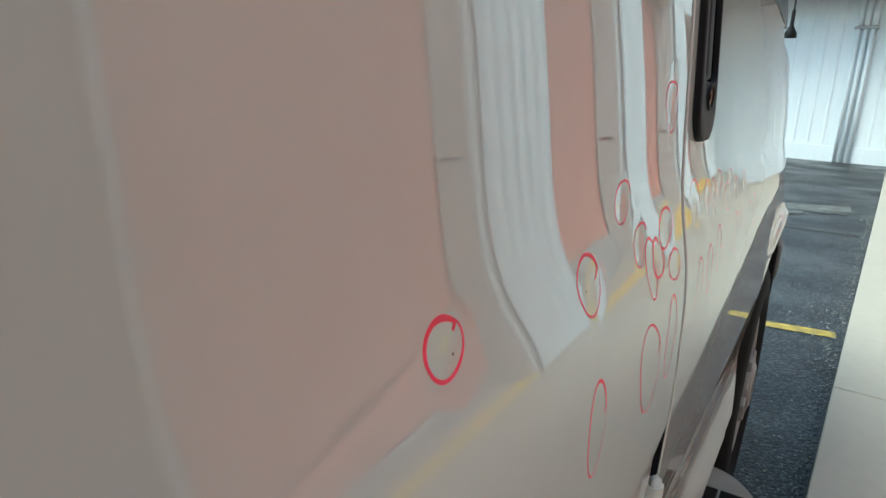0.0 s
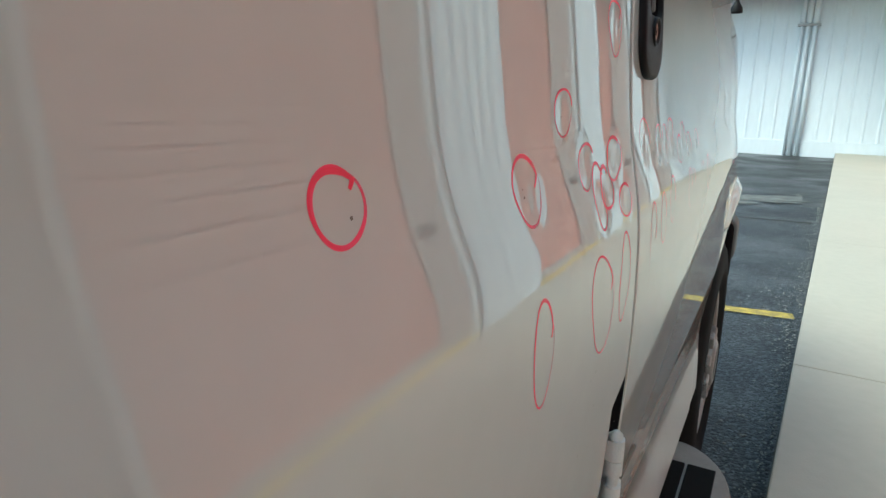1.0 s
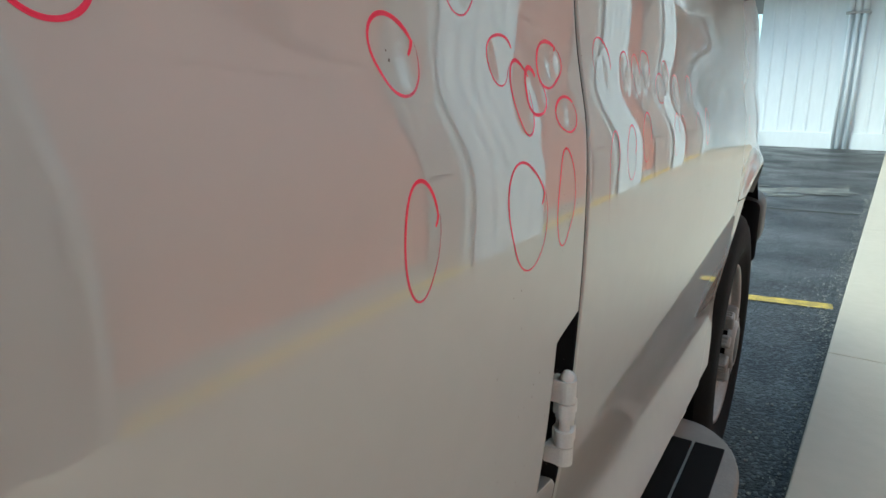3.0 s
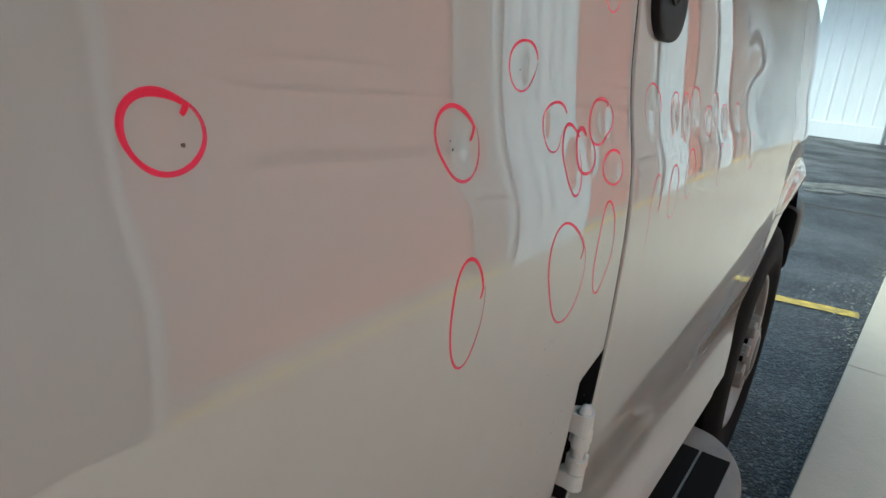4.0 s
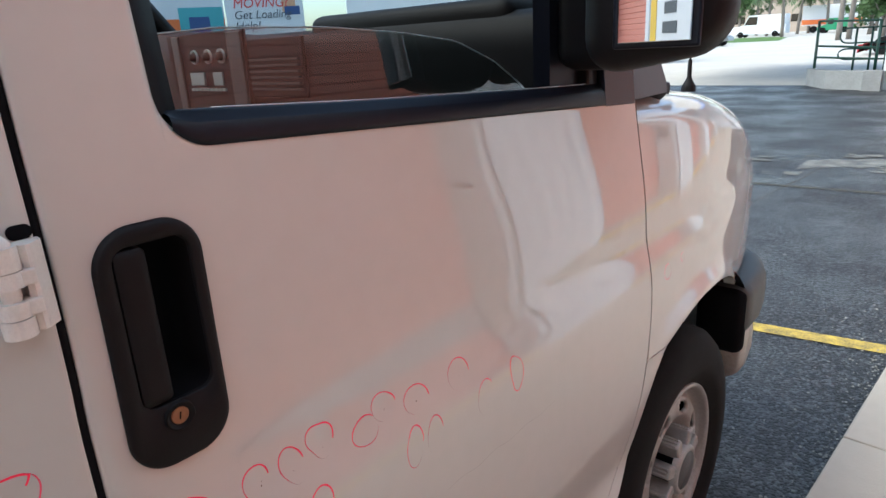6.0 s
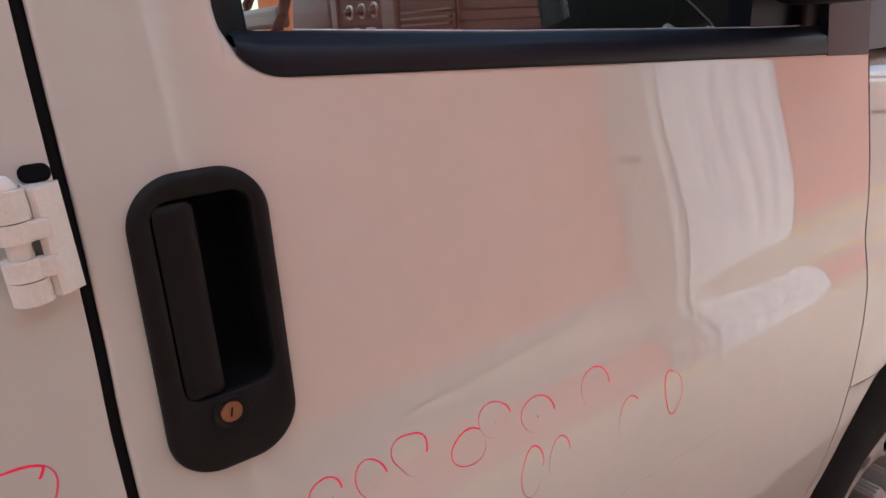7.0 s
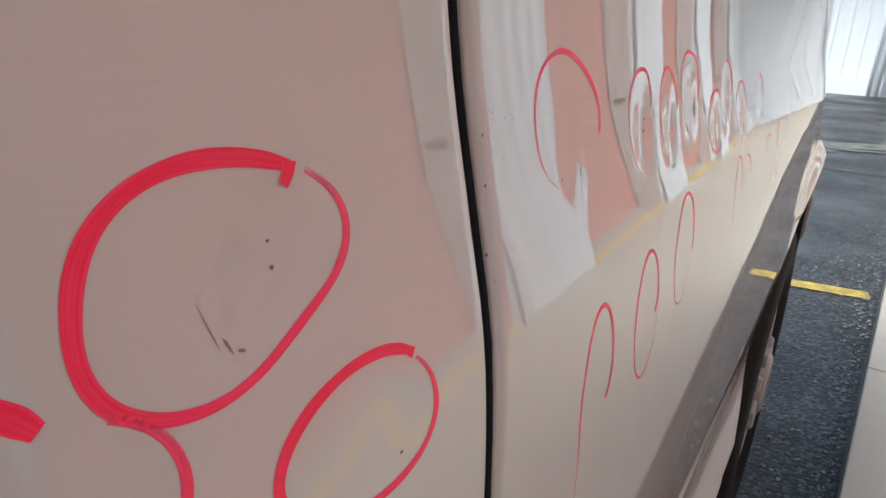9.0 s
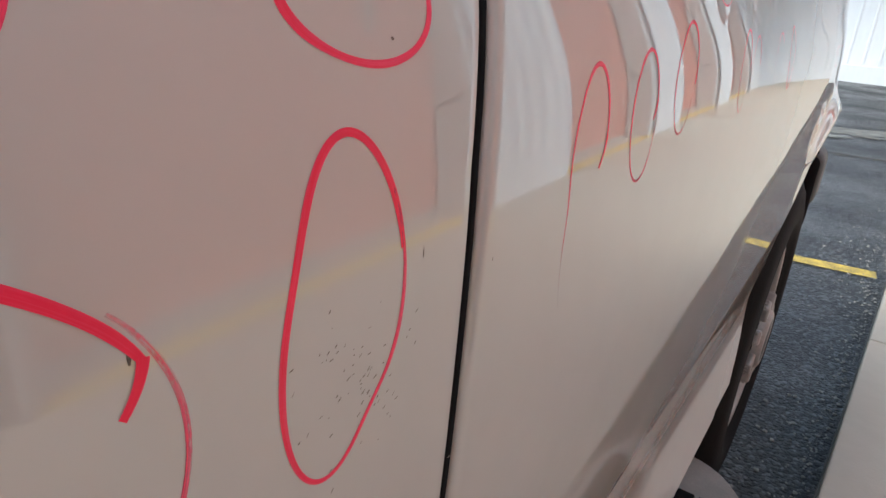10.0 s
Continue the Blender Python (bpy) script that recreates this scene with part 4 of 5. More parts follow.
hinge(0.0025, 1.281, 1.349, .008, van, .95)
hinge(-0.012, 0.714, 0.795, .004, van, .74)
bm = bmesh.new()
loops(bm, [(rounded(.0200, 1.354, .0085, .0055, .005), .0005), (rounded(.0200, 1.354, .0068, .004, .004), .0012)], True)
fix(bm, (1, 0, 0))
part("hinge_gasket", bm, PIT, van)

# ---- window trim, lowered glass, door frame ----
bm = bmesh.new()
rows = []
for y in list(np.linspace(CORNER_Y + .008, CORNER_Y + CORNER_R, 9)) + list(np.linspace(0.20, 0.930, 32)):
    b = belt(y) + (CORNER_R - math.sqrt(max(0, CORNER_R ** 2 - (y - CORNER_Y - CORNER_R) ** 2)) if y < CORNER_Y + CORNER_R else 0)
    x = skin(b, y)
    t = max(b + 0.004, belt(y) + interp(y, [.16, .4, .8, 1.09], [.026, .025, .029, .036]))
    rows.append([(x - .030, y, b - .004), (x + .0015, y, b - .0055), (x + .0022, y, b), (x - .001, y, b + (t - b) * .55), (x - .003, y, b + (t - b) * .62), (x - .012, y, t - .002), (x - .016, y, t), (x - .050, y, t - .001)])
sheet(bm, rows)
fix(bm, (1, 0, 0))
part("belt_trim", bm, TRIM, front_door, "black rubber belt trim below the window", True)
# thin bright bar put in for the highlight along the trim's top
bm = bmesh.new()
tube(bm, [(skin(belt(y), y) - .020, y, belt(y) + interp(y, [.16, .4, .8, 1.09], [.026, .025, .029, .036]) + .0005) for y in np.linspace(.20, .92, 24)], .0011, 6)
part("glass_wiper", bm, mat("highlight_line", (0.55, 0.57, 0.58), 0.25, metal=0.6), front_door, "thin bright line for the highlight along the belt trim", True)


def glass_top(y):
    return interp(y, [.15, .23, .36, .47, .58, .66, .72, .76], [1.488, 1.494, 1.492, 1.484, 1.470, 1.440, 1.403, 1.37])


bm = bmesh.new()
cols = np.linspace(0.150, 0.755, 34)
gx = lambda y, z: skin(z, y) - .028
sheet(bm, [[(gx(y, z), y, z) for z in np.linspace(1.36, max(1.361, glass_top(y)), 6)] for y in cols])
fix(bm, (1, 0, 0))
pane = part("window_glass", bm, CLEAR, front_door, "lowered clear side glass", True)
pane.visible_shadow = False
bm = bmesh.new()
tube(bm, [(gx(y, glass_top(y)) - .002, y, glass_top(y)) for y in cols if glass_top(y) > 1.38], .0010, 6)
part("glass_edge", bm, mat("glass_edge_grey", (0.35, 0.42, 0.42), 0.3), front_door, "", True)
bm = bmesh.new()
rows = [[(skin(z, y) - dx, y, z) for y, dx in ((CORNER_Y - .004, .0035), (CORNER_Y + .002, .005), (CORNER_Y + .012, .014), (CORNER_Y + .026, .024), (CORNER_Y + .028, .07))] for z in np.linspace(1.415, 1.93, 14)]
sheet(bm, rows)
fix(bm, (1, 0, 0))
part("window_channel", bm, BLACK, front_door, "", True)
boxed("door_header", (-0.21, 0.03, 1.92), (-0.13, 0.80, 1.97), PAINT, van, 0.01)
# black sail and slanting windscreen pillar
bm = bmesh.new()
sail_top = lambda y: max(1.366, interp(y, [.80, .9, 1.05, 1.15, 1.215], [1.75, 1.72, 1.60, 1.47, 1.366]))
sheet(bm, [[(skin(z, y) + .0012, y, z) for z in np.linspace(belt(min(y, 1.06)) - .007, sail_top(y), 10)] for y in np.linspace(.932, 1.046, 9)])
fix(bm, (1, 0, 0))
turned_in(bm, .04)
part("mirror_sail", bm, GLOSSBLACK, front_door, "glossy black corner sail behind the mirror", True)
# pillar foot: white body paint, its shade put into a dark grey colour
bm = bmesh.new()
sheet(bm, [[(skin(z, y) - .004, y, z) for z in np.linspace(1.347, sail_top(y), 10)] for y in np.linspace(1.052, 1.213, 8)])
filler = [(skin(1.5, .9) - .016, y, z) for y, z in ((.80, 1.39), (1.06, 1.36), (1.06, 1.58), (.80, 1.74))]
fix(bm, (1, 0, 0))
turned_in(bm, .04)
part("pillar_foot", bm, mat("shade_grey_pillar_paint", (0.055, 0.062, 0.075), 0.35, vary=0.15, scale=20, spec=0.4), van, "foot of the windscreen pillar, white paint coloured grey for shade", True)
bm = bmesh.new()
bm.faces.new([bm.verts.new(p) for p in filler])
fix(bm, (1, 0, 0))
turned_in(bm, .03)
part("quarter_panel", bm, TRIM, front_door)
bm = bmesh.new()
tube(bm, [(-.10, 1.26, 1.34), (-.15, 1.05, 1.56), (-.22, .78, 1.86), (-.26, .66, 1.97)], [.03, .045, .045, .045], 10)
part("windscreen_pillar", bm, BLACK, van, "", True)
bm = bmesh.new()
box(bm, (-.095, .895, 1.38), (-.062, .93, 1.80), .004)
part("window_divider", bm, BLACK, front_door)

# ---- rear side window ----
bm = bmesh.new()
sheet(bm, [[(skin(z, y) - .010, y, z) for z in np.linspace(1.405, 1.88, 14)] for y in np.linspace(-1.2, WIN_Y + .008, 14)])
fix(bm, (1, 0, 0))
part("side_window", bm, TINT, side_door, "dark tinted side window", True)

# ---- towing mirror ----
turned = Matrix.Translation((.12, .77, 0)) @ Matrix.Rotation(radians(12), 4, "Z") @ Matrix.Translation((-.12, -.77, 0))
bm = bmesh.new()
box(bm, (.020, .700, 1.414), (.210, .840, 1.80), .05, turned, 6)
for v in bm.verts:
    if v.co.z < 1.6:
        v.co.z += 0.30 * max(0, v.co.x - .04) ** 1.3
housing = part("door_mirror", bm, BLACK, van, "large black towing mirror", True)
bm = bmesh.new()
box(bm, (.070, .694, 1.448), (.178, .702, 1.775), .004, turned)
part("mirror_frame", bm, TRIM, housing)
bm = bmesh.new()
face = turned @ Matrix.Translation((.131, .696, 1.61)) @ Matrix.Rotation(radians(6.1), 4, "Z")
box(bm, (-.052, -.011, -.154), (.036, -.007, .158), .001, face)
part("mirror_glass", bm, MIRROR, housing)
bm = bmesh.new()
box(bm, (-.075, .80, 1.415), (.06, .99, 1.72), .03, seg=3)
part("mirror_arm", bm, BLACK, housing, "", True)

# ---- wheel ----
wheel = empty("front_wheel", pose(-.01, WHEEL_Y, WHEEL_Z))
wheel.parent = van
wheel.matrix_parent_inverse = van.matrix_world.inverted()
C = Vector((-.015, WHEEL_Y, WHEEL_Z))
bm = bmesh.new()
prof = [(.205, -.19), (.222, -.20), (.26, -.235), (.34, -.235), (.372, -.205), (.376, -.16), (.376, -.06), (.370, -.025), (.352, -.002), (.338, .004), (.335, .007), (.31, .012), (.28, .014), (.262, .011), (.258, .008), (.232, -.004), (.222, -.012), (.214, -.03), (.205, -.19)]
lathe(bm, prof, C, (1, 0, 0), 72)
fix(bm)
part("tyre", bm, RUBBER, wheel, "black road tyre with worn sidewall", True)
bm = bmesh.new()
lathe(bm, [(.2265, -.016), (.2255, -.005), (.221, -.001), (.215, -.003), (.2115, -.010), (.2095, -.022), (.2065, -.026), (.203, -.030), (.198, -.036), (.192, -.037), (.186, -.034)], C, (1, 0, 0), 72)
fix(bm, (1, 0, 0))
rim = part("rim", bm, STEEL, wheel, "grey painted steel wheel rim", True)
# the dished disc, open at eight hand holes
bm = bmesh.new()
NA, NR = 128, 22
grid = []
for i in range(NR + 1):
    r = .045 + (.188 - .045) * i / NR
    h = interp(r, [.045, .108, .118, .135, .155, .175, .188], [-.050, -.050, -.040, -.020, -.018, -.022, -.034])
    grid.append([bm.verts.new(C + Vector((h, r * math.cos(k * math.tau / NA), r * math.sin(k * math.tau / NA)))) for k in range(NA)])
for i in range(NR):
    r = .045 + (.188 - .045) * (i + .5) / NR
    for k in range(NA):
        w = abs(((k + .5) % 16) - 8) / 8
        if ((r - .158) / .020) ** 2 + (w / .55) ** 2 < 1:
            continue
        bm.faces.new((grid[i][k], grid[i][(k + 1) % NA], grid[i + 1][(k + 1) % NA], grid[i + 1][k]))
fix(bm, (1, 0, 0))
disc = part("wheel_disc", bm, STEEL, rim, "", True)
sm = disc.modifiers.new("thickness", "SOLIDIFY")
sm.thickness, sm.offset = .010, -1
# long grooved nut covers standing round the hub
for k in range(8):
    a = (k + .5) * math.tau / 8
    turn = Matrix.Translation(C) @ Matrix.Rotation(a, 4, "X")
    bm = bmesh.new()
    box(bm, (-.050, .058, -.0165), (.014, .104, .0165), .006, turn, 3)
    for e in (-.010, .0, .010):
        box(bm, (-.050, .098, e - .0030), (.008, .1065, e + .0030), .0012, turn, 1)
    part("lug_cover", bm, STEEL, rim, "", False)
bm = bmesh.new()
lathe(bm, [(.0605, -.050), (.0605, .004)], C, (1, 0, 0), 40)
part("hub_core", bm, PIT, rim)
bm = bmesh.new()
lathe(bm, [(.069, .002), (.068, .012), (.064, .019), (.056, .022), (.052, .020)], C, (1, 0, 0), 40)
cap = part("hub_cap", bm, STEEL, rim, "", True)
bm = bmesh.new()
lathe(bm, [(.0525, .019), (.050, .0212), (.0002, .023)], C, (1, 0, 0), 40)
part("cap_face", bm, BUMPER, cap, "dark round hub face", True)
# black sheet over the grey disc paints the shade between the nut covers
bm = bmesh.new()
lathe(bm, [(.112, -.0485), (.06, -.0485)], C, (1, 0, 0), 48)
part("hub_recess", bm, PIT, rim, "black disc for the shade between the nut covers")
bm = bmesh.new()
lathe(bm, [(.19, -.12), (.02, -.12)], C, (1, 0, 0), 40)
part("brake_backing", bm, PIT, wheel)

# ---- side step ----
step = empty("side_step", pose(0, -.5, .36))
step.parent = van
step.matrix_parent_inverse = van.matrix_world.inverted()


def step_outline(inset=0.0):
    pts = [(-.10, -2.6), (.104 - inset, -2.6), (.104 - inset, .60)]
    for k in range(1, 13):
        a = k / 12 * math.pi / 2
        pts.append((-.02 + (.124 - inset) * math.cos(a), .60 + (.20 - inset) * math.sin(a)))
    return pts + [(-.10, .80 - inset)]


bm = bmesh.new()
rows = [[(x, y, z) for x, y in step_outline(i)] for i, z in ((.02, .325), (.004, .330), (0, .345), (0, .372), (.003, .380), (.008, .384))]
vs = sheet(bm, rows)
bm.faces.new(vs[-1])
fix(bm, (0, 0, 1))
part("step_board", bm, STEP, step, "worn white fibreglass step board", True)
for x0, x1 in ((-.06, .0085), (.0135, .067)):
    boxed("tread_pad", (x0, -2.5, .3835), (x1, .70, .3895), GRIP, step, .002, "black anti-slip tread strip")
for y in (-2.2, -.9, .45):
    boxed("step_bracket", (-.35, y - .03, .30), (.02, y + .03, .328), PIT, step)

# ---- bumper, lamps, grille ----
bumper = empty("front_bumper", pose(-1, 2.2, .5))
bumper.parent = van
bumper.matrix_parent_inverse = van.matrix_world.inverted()


def wrap(bm, z0, z1, out, y0, r):
    """A thick rounded band round the nose from the right arch to the left one, closed at its ends."""
    half = [(out - .012, y0), (out - .002, y0 + .012), (out, y0 + .05), (out - .001, 1.93), (out - .016, 2.03), (out - .055, 2.13), (out - .13, 2.22), (out - .25, 2.28), (out - .5, 2.33), (-1.0, 2.35)]
    path = [Vector((x, y, 0)) for x, y in half] + [Vector((-2.0 - x, y, 0)) for x, y in half[-2::-1]]
    prof = [(.10, z0)] + [(r * (1 - math.sin(a)), z0 + r * (1 - math.cos(a))) for a in np.linspace(0, math.pi / 2, 6)]
    prof += [(r * (1 - math.cos(a)), z1 - r + r * math.sin(a)) for a in np.linspace(0, math.pi / 2, 6)] + [(.10, z1)]
    rows = []
    for i, p in enumerate(path):
        d = (path[min(i + 1, len(path) - 1)] - path[max(i - 1, 0)]).normalized()
        n = Vector((d.y, -d.x, 0))
        if i in (0, len(path) - 1):
            n = Vector((1 if i == 0 else -1, 0, 0))
        rows.append([tuple(p - n * q + Vector((0, 0, z))) for q, z in prof])
    vs = sheet(bm, rows)
    bm.faces.new(vs[0])
    bm.faces.new(vs[-1][::-1])
    fix(bm)


bm = bmesh.new()
wrap(bm, .555, .728, -.006, 1.80, .045)
part("bumper_cap", bm, CAPGREY, bumper, "dark grey plastic bumper end", True)
bm = bmesh.new()
wrap(bm, .37, .553, -.030, 1.86, .06)
part("bumper_bar", bm, LOWBAR, bumper, "grey metal lower bumper", True)
bm = bmesh.new()
box(bm, (-.16, 1.78, .50), (-.014, 1.84, .715), .028, None, 4)
part("bumper_liner", bm, PIT, bumper, "black hollow behind the bumper end", True)
bm = bmesh.new()
sheet(bm, [[(-.20 - 1.6 * u, 2.215 + .05 * math.sin(math.pi * u), z) for u in np.linspace(0, 1, 12)] for z in np.linspace(.75, 1.12, 6)])
part("grille", bm, BUMPER, van, "dark grille between the lamps")
for x0 in (-.47, -1.78):
    boxed("headlamp", (x0, 2.10, .86), (x0 + .25, 2.215, 1.06), CHROME, van, .02)

# ---- rest of the shell ----
bm = bmesh.new()
sheet(bm, [[(skin(z, y), y, z) for z in zs(.47, 1.95)] for y in np.linspace(-3.4, REAR_Y - .006, 14)])
fix(bm, (1, 0, 0))
turned_in(bm)
part("rear_quarter", bm, PAINT, van, "", True)
bm = bmesh.new()
rows = []
for y in np.linspace(-3.4, .60, 10):
    xe = skin(1.95, 0)
    row = [(xe, y, 1.94)]
    for a in np.linspace(.2, 1.5, 6):
        row.append((xe - .13 * (1 - math.cos(a)), y, 1.94 + .10 * math.sin(a)))
    row += [(-1.0, y, 2.07)]
    rows.append(row + [(-2.0 - x, yy, z) for x, yy, z in row[-2::-1]])
sheet(bm, rows)
fix(bm, (0, 0, 1))
part("roof", bm, PAINT, van, "", True)
bm = bmesh.new()
sheet(bm, [[(-2.0 - skin(z, y), y, z) for z in zs(.47, 1.36)] for y in np.linspace(-3.4, 2.12, 20)])
fix(bm, (-1, 0, 0))
part("left_side", bm, PAINT, van, "", True)
bm = bmesh.new()
sheet(bm, [[(-2.0 - skin(z, y), y, z) for z in np.linspace(1.36, 1.95, 8)] for y in np.linspace(-3.4, .12, 8)])
part("left_rear_side", bm, PAINT, van, "", True)
bm = bmesh.new()
tube(bm, [(-1.90, 1.26, 1.34), (-1.85, 1.05, 1.56), (-1.78, .78, 1.86), (-1.74, .66, 1.97)], .04, 8)
part("windscreen_pillar", bm, BLACK, van, "", True)
bm = bmesh.new()
sheet(bm, [[(-.02 - .30, y, hood_line(y) + .018) if k == 0 else (-.32 - 1.36 * k / 8, y, hood_line(y) + .018 + .05 * math.sin(math.pi * k / 8)) if k < 8 else (-1.68, y, hood_line(y) + .018) for k in range(9)] for y in np.linspace(1.25, 2.20, 12)])
fix(bm, (0, 0, 1))
part("bonnet", bm, PAINT, van, "", True)
bm = bmesh.new()
sheet(bm, [[(-.14 - .08 * t - (1.72 - .16 * t) * u, 1.27 - .66 * t + .06 * math.sin(math.pi * u), 1.36 + .62 * t) for u in np.linspace(0, 1, 12)] for t in np.linspace(0, 1, 8)])
fix(bm, (0, -1, -1))
ws = part("windscreen", bm, CLEAR, van, "clear windscreen", True)
ws.visible_shadow = False
boxed("rear_doors", (-1.90, -3.46, .47), (-.10, -3.40, 1.98), PAINT, van, .02)
boxed("underbody", (-1.85, -3.35, .30), (-.30, 1.0, .47), PIT, van)
for y in (-2.10,):
    for x in (-.04, -1.76):
        bm = bmesh.new()
        lathe(bm, [(.02, -.12), (.22, -.12), (.23, 0.0), (.36, 0.0), (.376, -.03), (.376, -.20), (.20, -.23)], (x, y, WHEEL_Z), (1, 0, 0), 40)
        fix(bm)
        part("rear_wheel", bm, RUBBER, van, "", True)
bm = bmesh.new()
lathe(bm, [(.02, -.12), (.22, -.12), (.23, 0.0), (.36, 0.0), (.376, -.03), (.376, -.20), (.20, -.23)], (-1.74, WHEEL_Y, WHEEL_Z), (1, 0, 0), 40)
fix(bm)
part("far_wheel", bm, RUBBER, van, "", True)
bm = bmesh.new()
lathe(bm, [(.016, 0), (.015, .012), (.009, .022), (.005, .03), (.0045, .065), (.002, .07), (.0016, .55)], (-.055, 1.335, 1.338), (0, 0, 1), 12)
part("aerial", bm, BLACK, van, "black whip aerial on a rubber foot", True)
boxed("cowl", (-1.70, 1.24, 1.325), (-.12, 1.40, 1.355), BLACK, van, .008)

# ---- cab interior ----
bm = bmesh.new()
sheet(bm, [[(x, y, z) for y, z in ((1.28, 1.36), (1.18, 1.44), (1.05, 1.515 + dz), (.96, 1.522 + dz), (.915, 1.505 + dz), (.905, 1.45), (.905, 1.25), (.95, 1.0))]
           for x in np.linspace(-1.84, -.16, 22) for dz in [interp(x, [-1.84, -1.6, -1.1, -.86, -.80, -.16], [.03, .03, -.005, -.005, .0, .0])]])
fix(bm, (0, -1, 0))
dash = part("dashboard", bm, DASH, van, "dark plastic dashboard with dials", True)
bm = bmesh.new()
box(bm, (-.86, .93, 1.46), (-.25, 1.14, 1.548), .03, seg=3)
part("dash_hood", bm, DASH, dash, "", True)
bm = bmesh.new()
box(bm, (-1.52, .893, 1.30), (-1.09, .904, 1.535), .004)
stack = part("centre_stack", bm, DASH, dash)
for x0, x1 in ((-1.475, -1.435), (-1.165, -1.095)):
    boxed("stack_rail", (x0, .884, 1.31), (x1, .8925, 1.53), BUMPER, stack, .003)
boxed("storage_slot", (-1.50, .888, 1.36), (-1.48, .8925, 1.50), PIT, stack)
for x in (-1.36, -1.283, -1.212):
    bm = bmesh.new()
    lathe(bm, [(.013, .0), (.020, .0), (.020, .006), (.0165, .006)], (x, .893, 1.468), (0, -1, 0), 24)
    ring = part("dial_ring", bm, DIALRING, stack)
    bm = bmesh.new()
    lathe(bm, [(.012, .0), (.010, .018), (.0002, .018)], (x, .893, 1.468), (0, -1, 0), 16)
    part("dial_knob", bm, BLACK, ring, "", True)
boxed("radio_panel", (-1.395, .886, 1.387), (-1.315, .8925, 1.424), SCREEN, stack, .002)
boxed("radio_panel", (-1.265, .886, 1.387), (-1.215, .8925, 1.424), SCREEN, stack, .002)
for k in range(9):
    boxed("radio_button", (-1.40 + .022 * k, .886, 1.371), (-1.383 + .022 * k, .8925, 1.379), SCREEN, stack, .001)
vent = boxed("vent_panel", (-1.085, .895, 1.355), (-.84, .9035, 1.506), DASH, dash, .004)
for k in range(6):
    boxed("vent_slat", (-1.07, .885, 1.375 + .015 * k), (-.855, .8945, 1.380 + .015 * k), BUMPER, vent)
bm = bmesh.new()
ring = [(-1.625 + .178 * math.cos(a), .72 + .075 * math.sin(a), 1.475 + .165 * math.sin(a)) for a in np.linspace(0, math.tau, 40)]
tube(bm, ring, .016, 8, False)
wheel_in = part("steering_wheel", bm, DASH, van, "", True)
bm = bmesh.new()
box(bm, (-1.79, .71, 1.44), (-1.46, .75, 1.50), .012)
part("spoke", bm, BUMPER, wheel_in)
boxed("cab_floor", (-1.85, -3.3, .50), (-.15, 1.2, .54), PIT, van)
boxed("cab_bulkhead", (-1.85, -.95, .54), (-.15, -.90, 1.98), BUMPER, van)
for x in (-.62, -1.52):
    bm = bmesh.new()
    box(bm, (x - .24, -.05, .60), (x + .24, .45, .98), .06, seg=3)
    box(bm, (x - .22, -.30, .95), (x + .22, -.14, 1.52), .06, seg=3)
    part("seat", bm, DASH, van, "", True)
boxed("headliner", (-1.80, -.95, 1.90), (-.20, .62, 1.93), BUMPER, van)
boxed("left_lining", (-1.83, -.95, .54), (-1.80, .10, 1.90), BUMPER, van)
boxed("left_door_lining", (-1.86, .10, .54), (-1.83, 1.15, 1.34), DASH, van)
boxed("side_door_lining", (-.20, -1.2, .54), (-.17, -.03, 1.92), BUMPER, van)
boxed("firewall", (-1.85, 1.20, .50), (-.15, 1.23, 1.345), PIT, van)
boxed("inner_door", (-.15, .03, .55), (-.11, 1.0, 1.33), DASH, van)


# ---- canopy over the walkway ----
canopy = empty("canopy", SITE)
thing(canopy, "small flat canopy with white edge and grey soffit", "canopy", kind="structure")
site_box("canopy_soffit", (-0.36, 13.2, 3.78), (FACADE_U - 0.03, 16.3, 3.82), SOFFIT, canopy)
site_box("canopy_edge", (-0.45, 13.2, 3.72), (-0.361, 16.3, 4.3), WHITEWALL, canopy, 0.01)

# ---- beyond the asphalt ----
bm = bmesh.new()
sheet(bm, [[(x, y, z) for x in (-600, -60, -20, 0, 60, 600)] for y, z in ((-600, -.03), (17.86, -.03), (17.91, .004), (19.2, .12), (24, .14), (600, .14))])
fix(bm, (0, 0, 1))
thing(part("yard", bm, LOT), "bright sunlit concrete yard reaching into the distance", "concrete yard", kind="structure")
bm = bmesh.new()
foot = [(-3.45, 18.05), (-3.38, 17.85), (-2.83, 16.95), (-2.05, 16.62), (-1.62, 16.45)]
vs = sheet(bm, [[(x, y, z) for x, y in foot] for z in (-.05, .385, .40)] + [[(x + .02, y + .25, .40) for x, y in foot], [(x + .02, y + .27, -.05) for x, y in foot]])
fix(bm, (0, -1, 0))
kerb = part("low_wall", bm, LOWWALL)
thing(kerb, "pale low concrete wall below a green railing", "low wall", kind="structure")
boxed("wall_pier", (-2.02, 16.40, -.05), (-1.66, 16.60, .43), LOWWALL, kerb, .015)
rail = empty("railing", pose(-2.6, 17.2, .4))
thing(rail, "dark green steel pipe railing on a low wall", "railing")
for x, y, z0, z1 in ((-3.27, 17.9, .12, 1.49), (-1.92, 17.15, .38, 1.45)):
    bm = bmesh.new()
    tube(bm, [(x, y, z0), (x, y, z1)], .032, 8)
    part("post", bm, GREENRAIL, rail, "", True)
for z0, z1 in ((1.48, 1.44), (.92, .87), (.66, .63)):
    bm = bmesh.new()
    tube(bm, [(-3.27, 17.9, z0), (-1.92, 17.15, z1)], .024, 8)
    part("rail_bar", bm, GREENRAIL, rail, "", True)
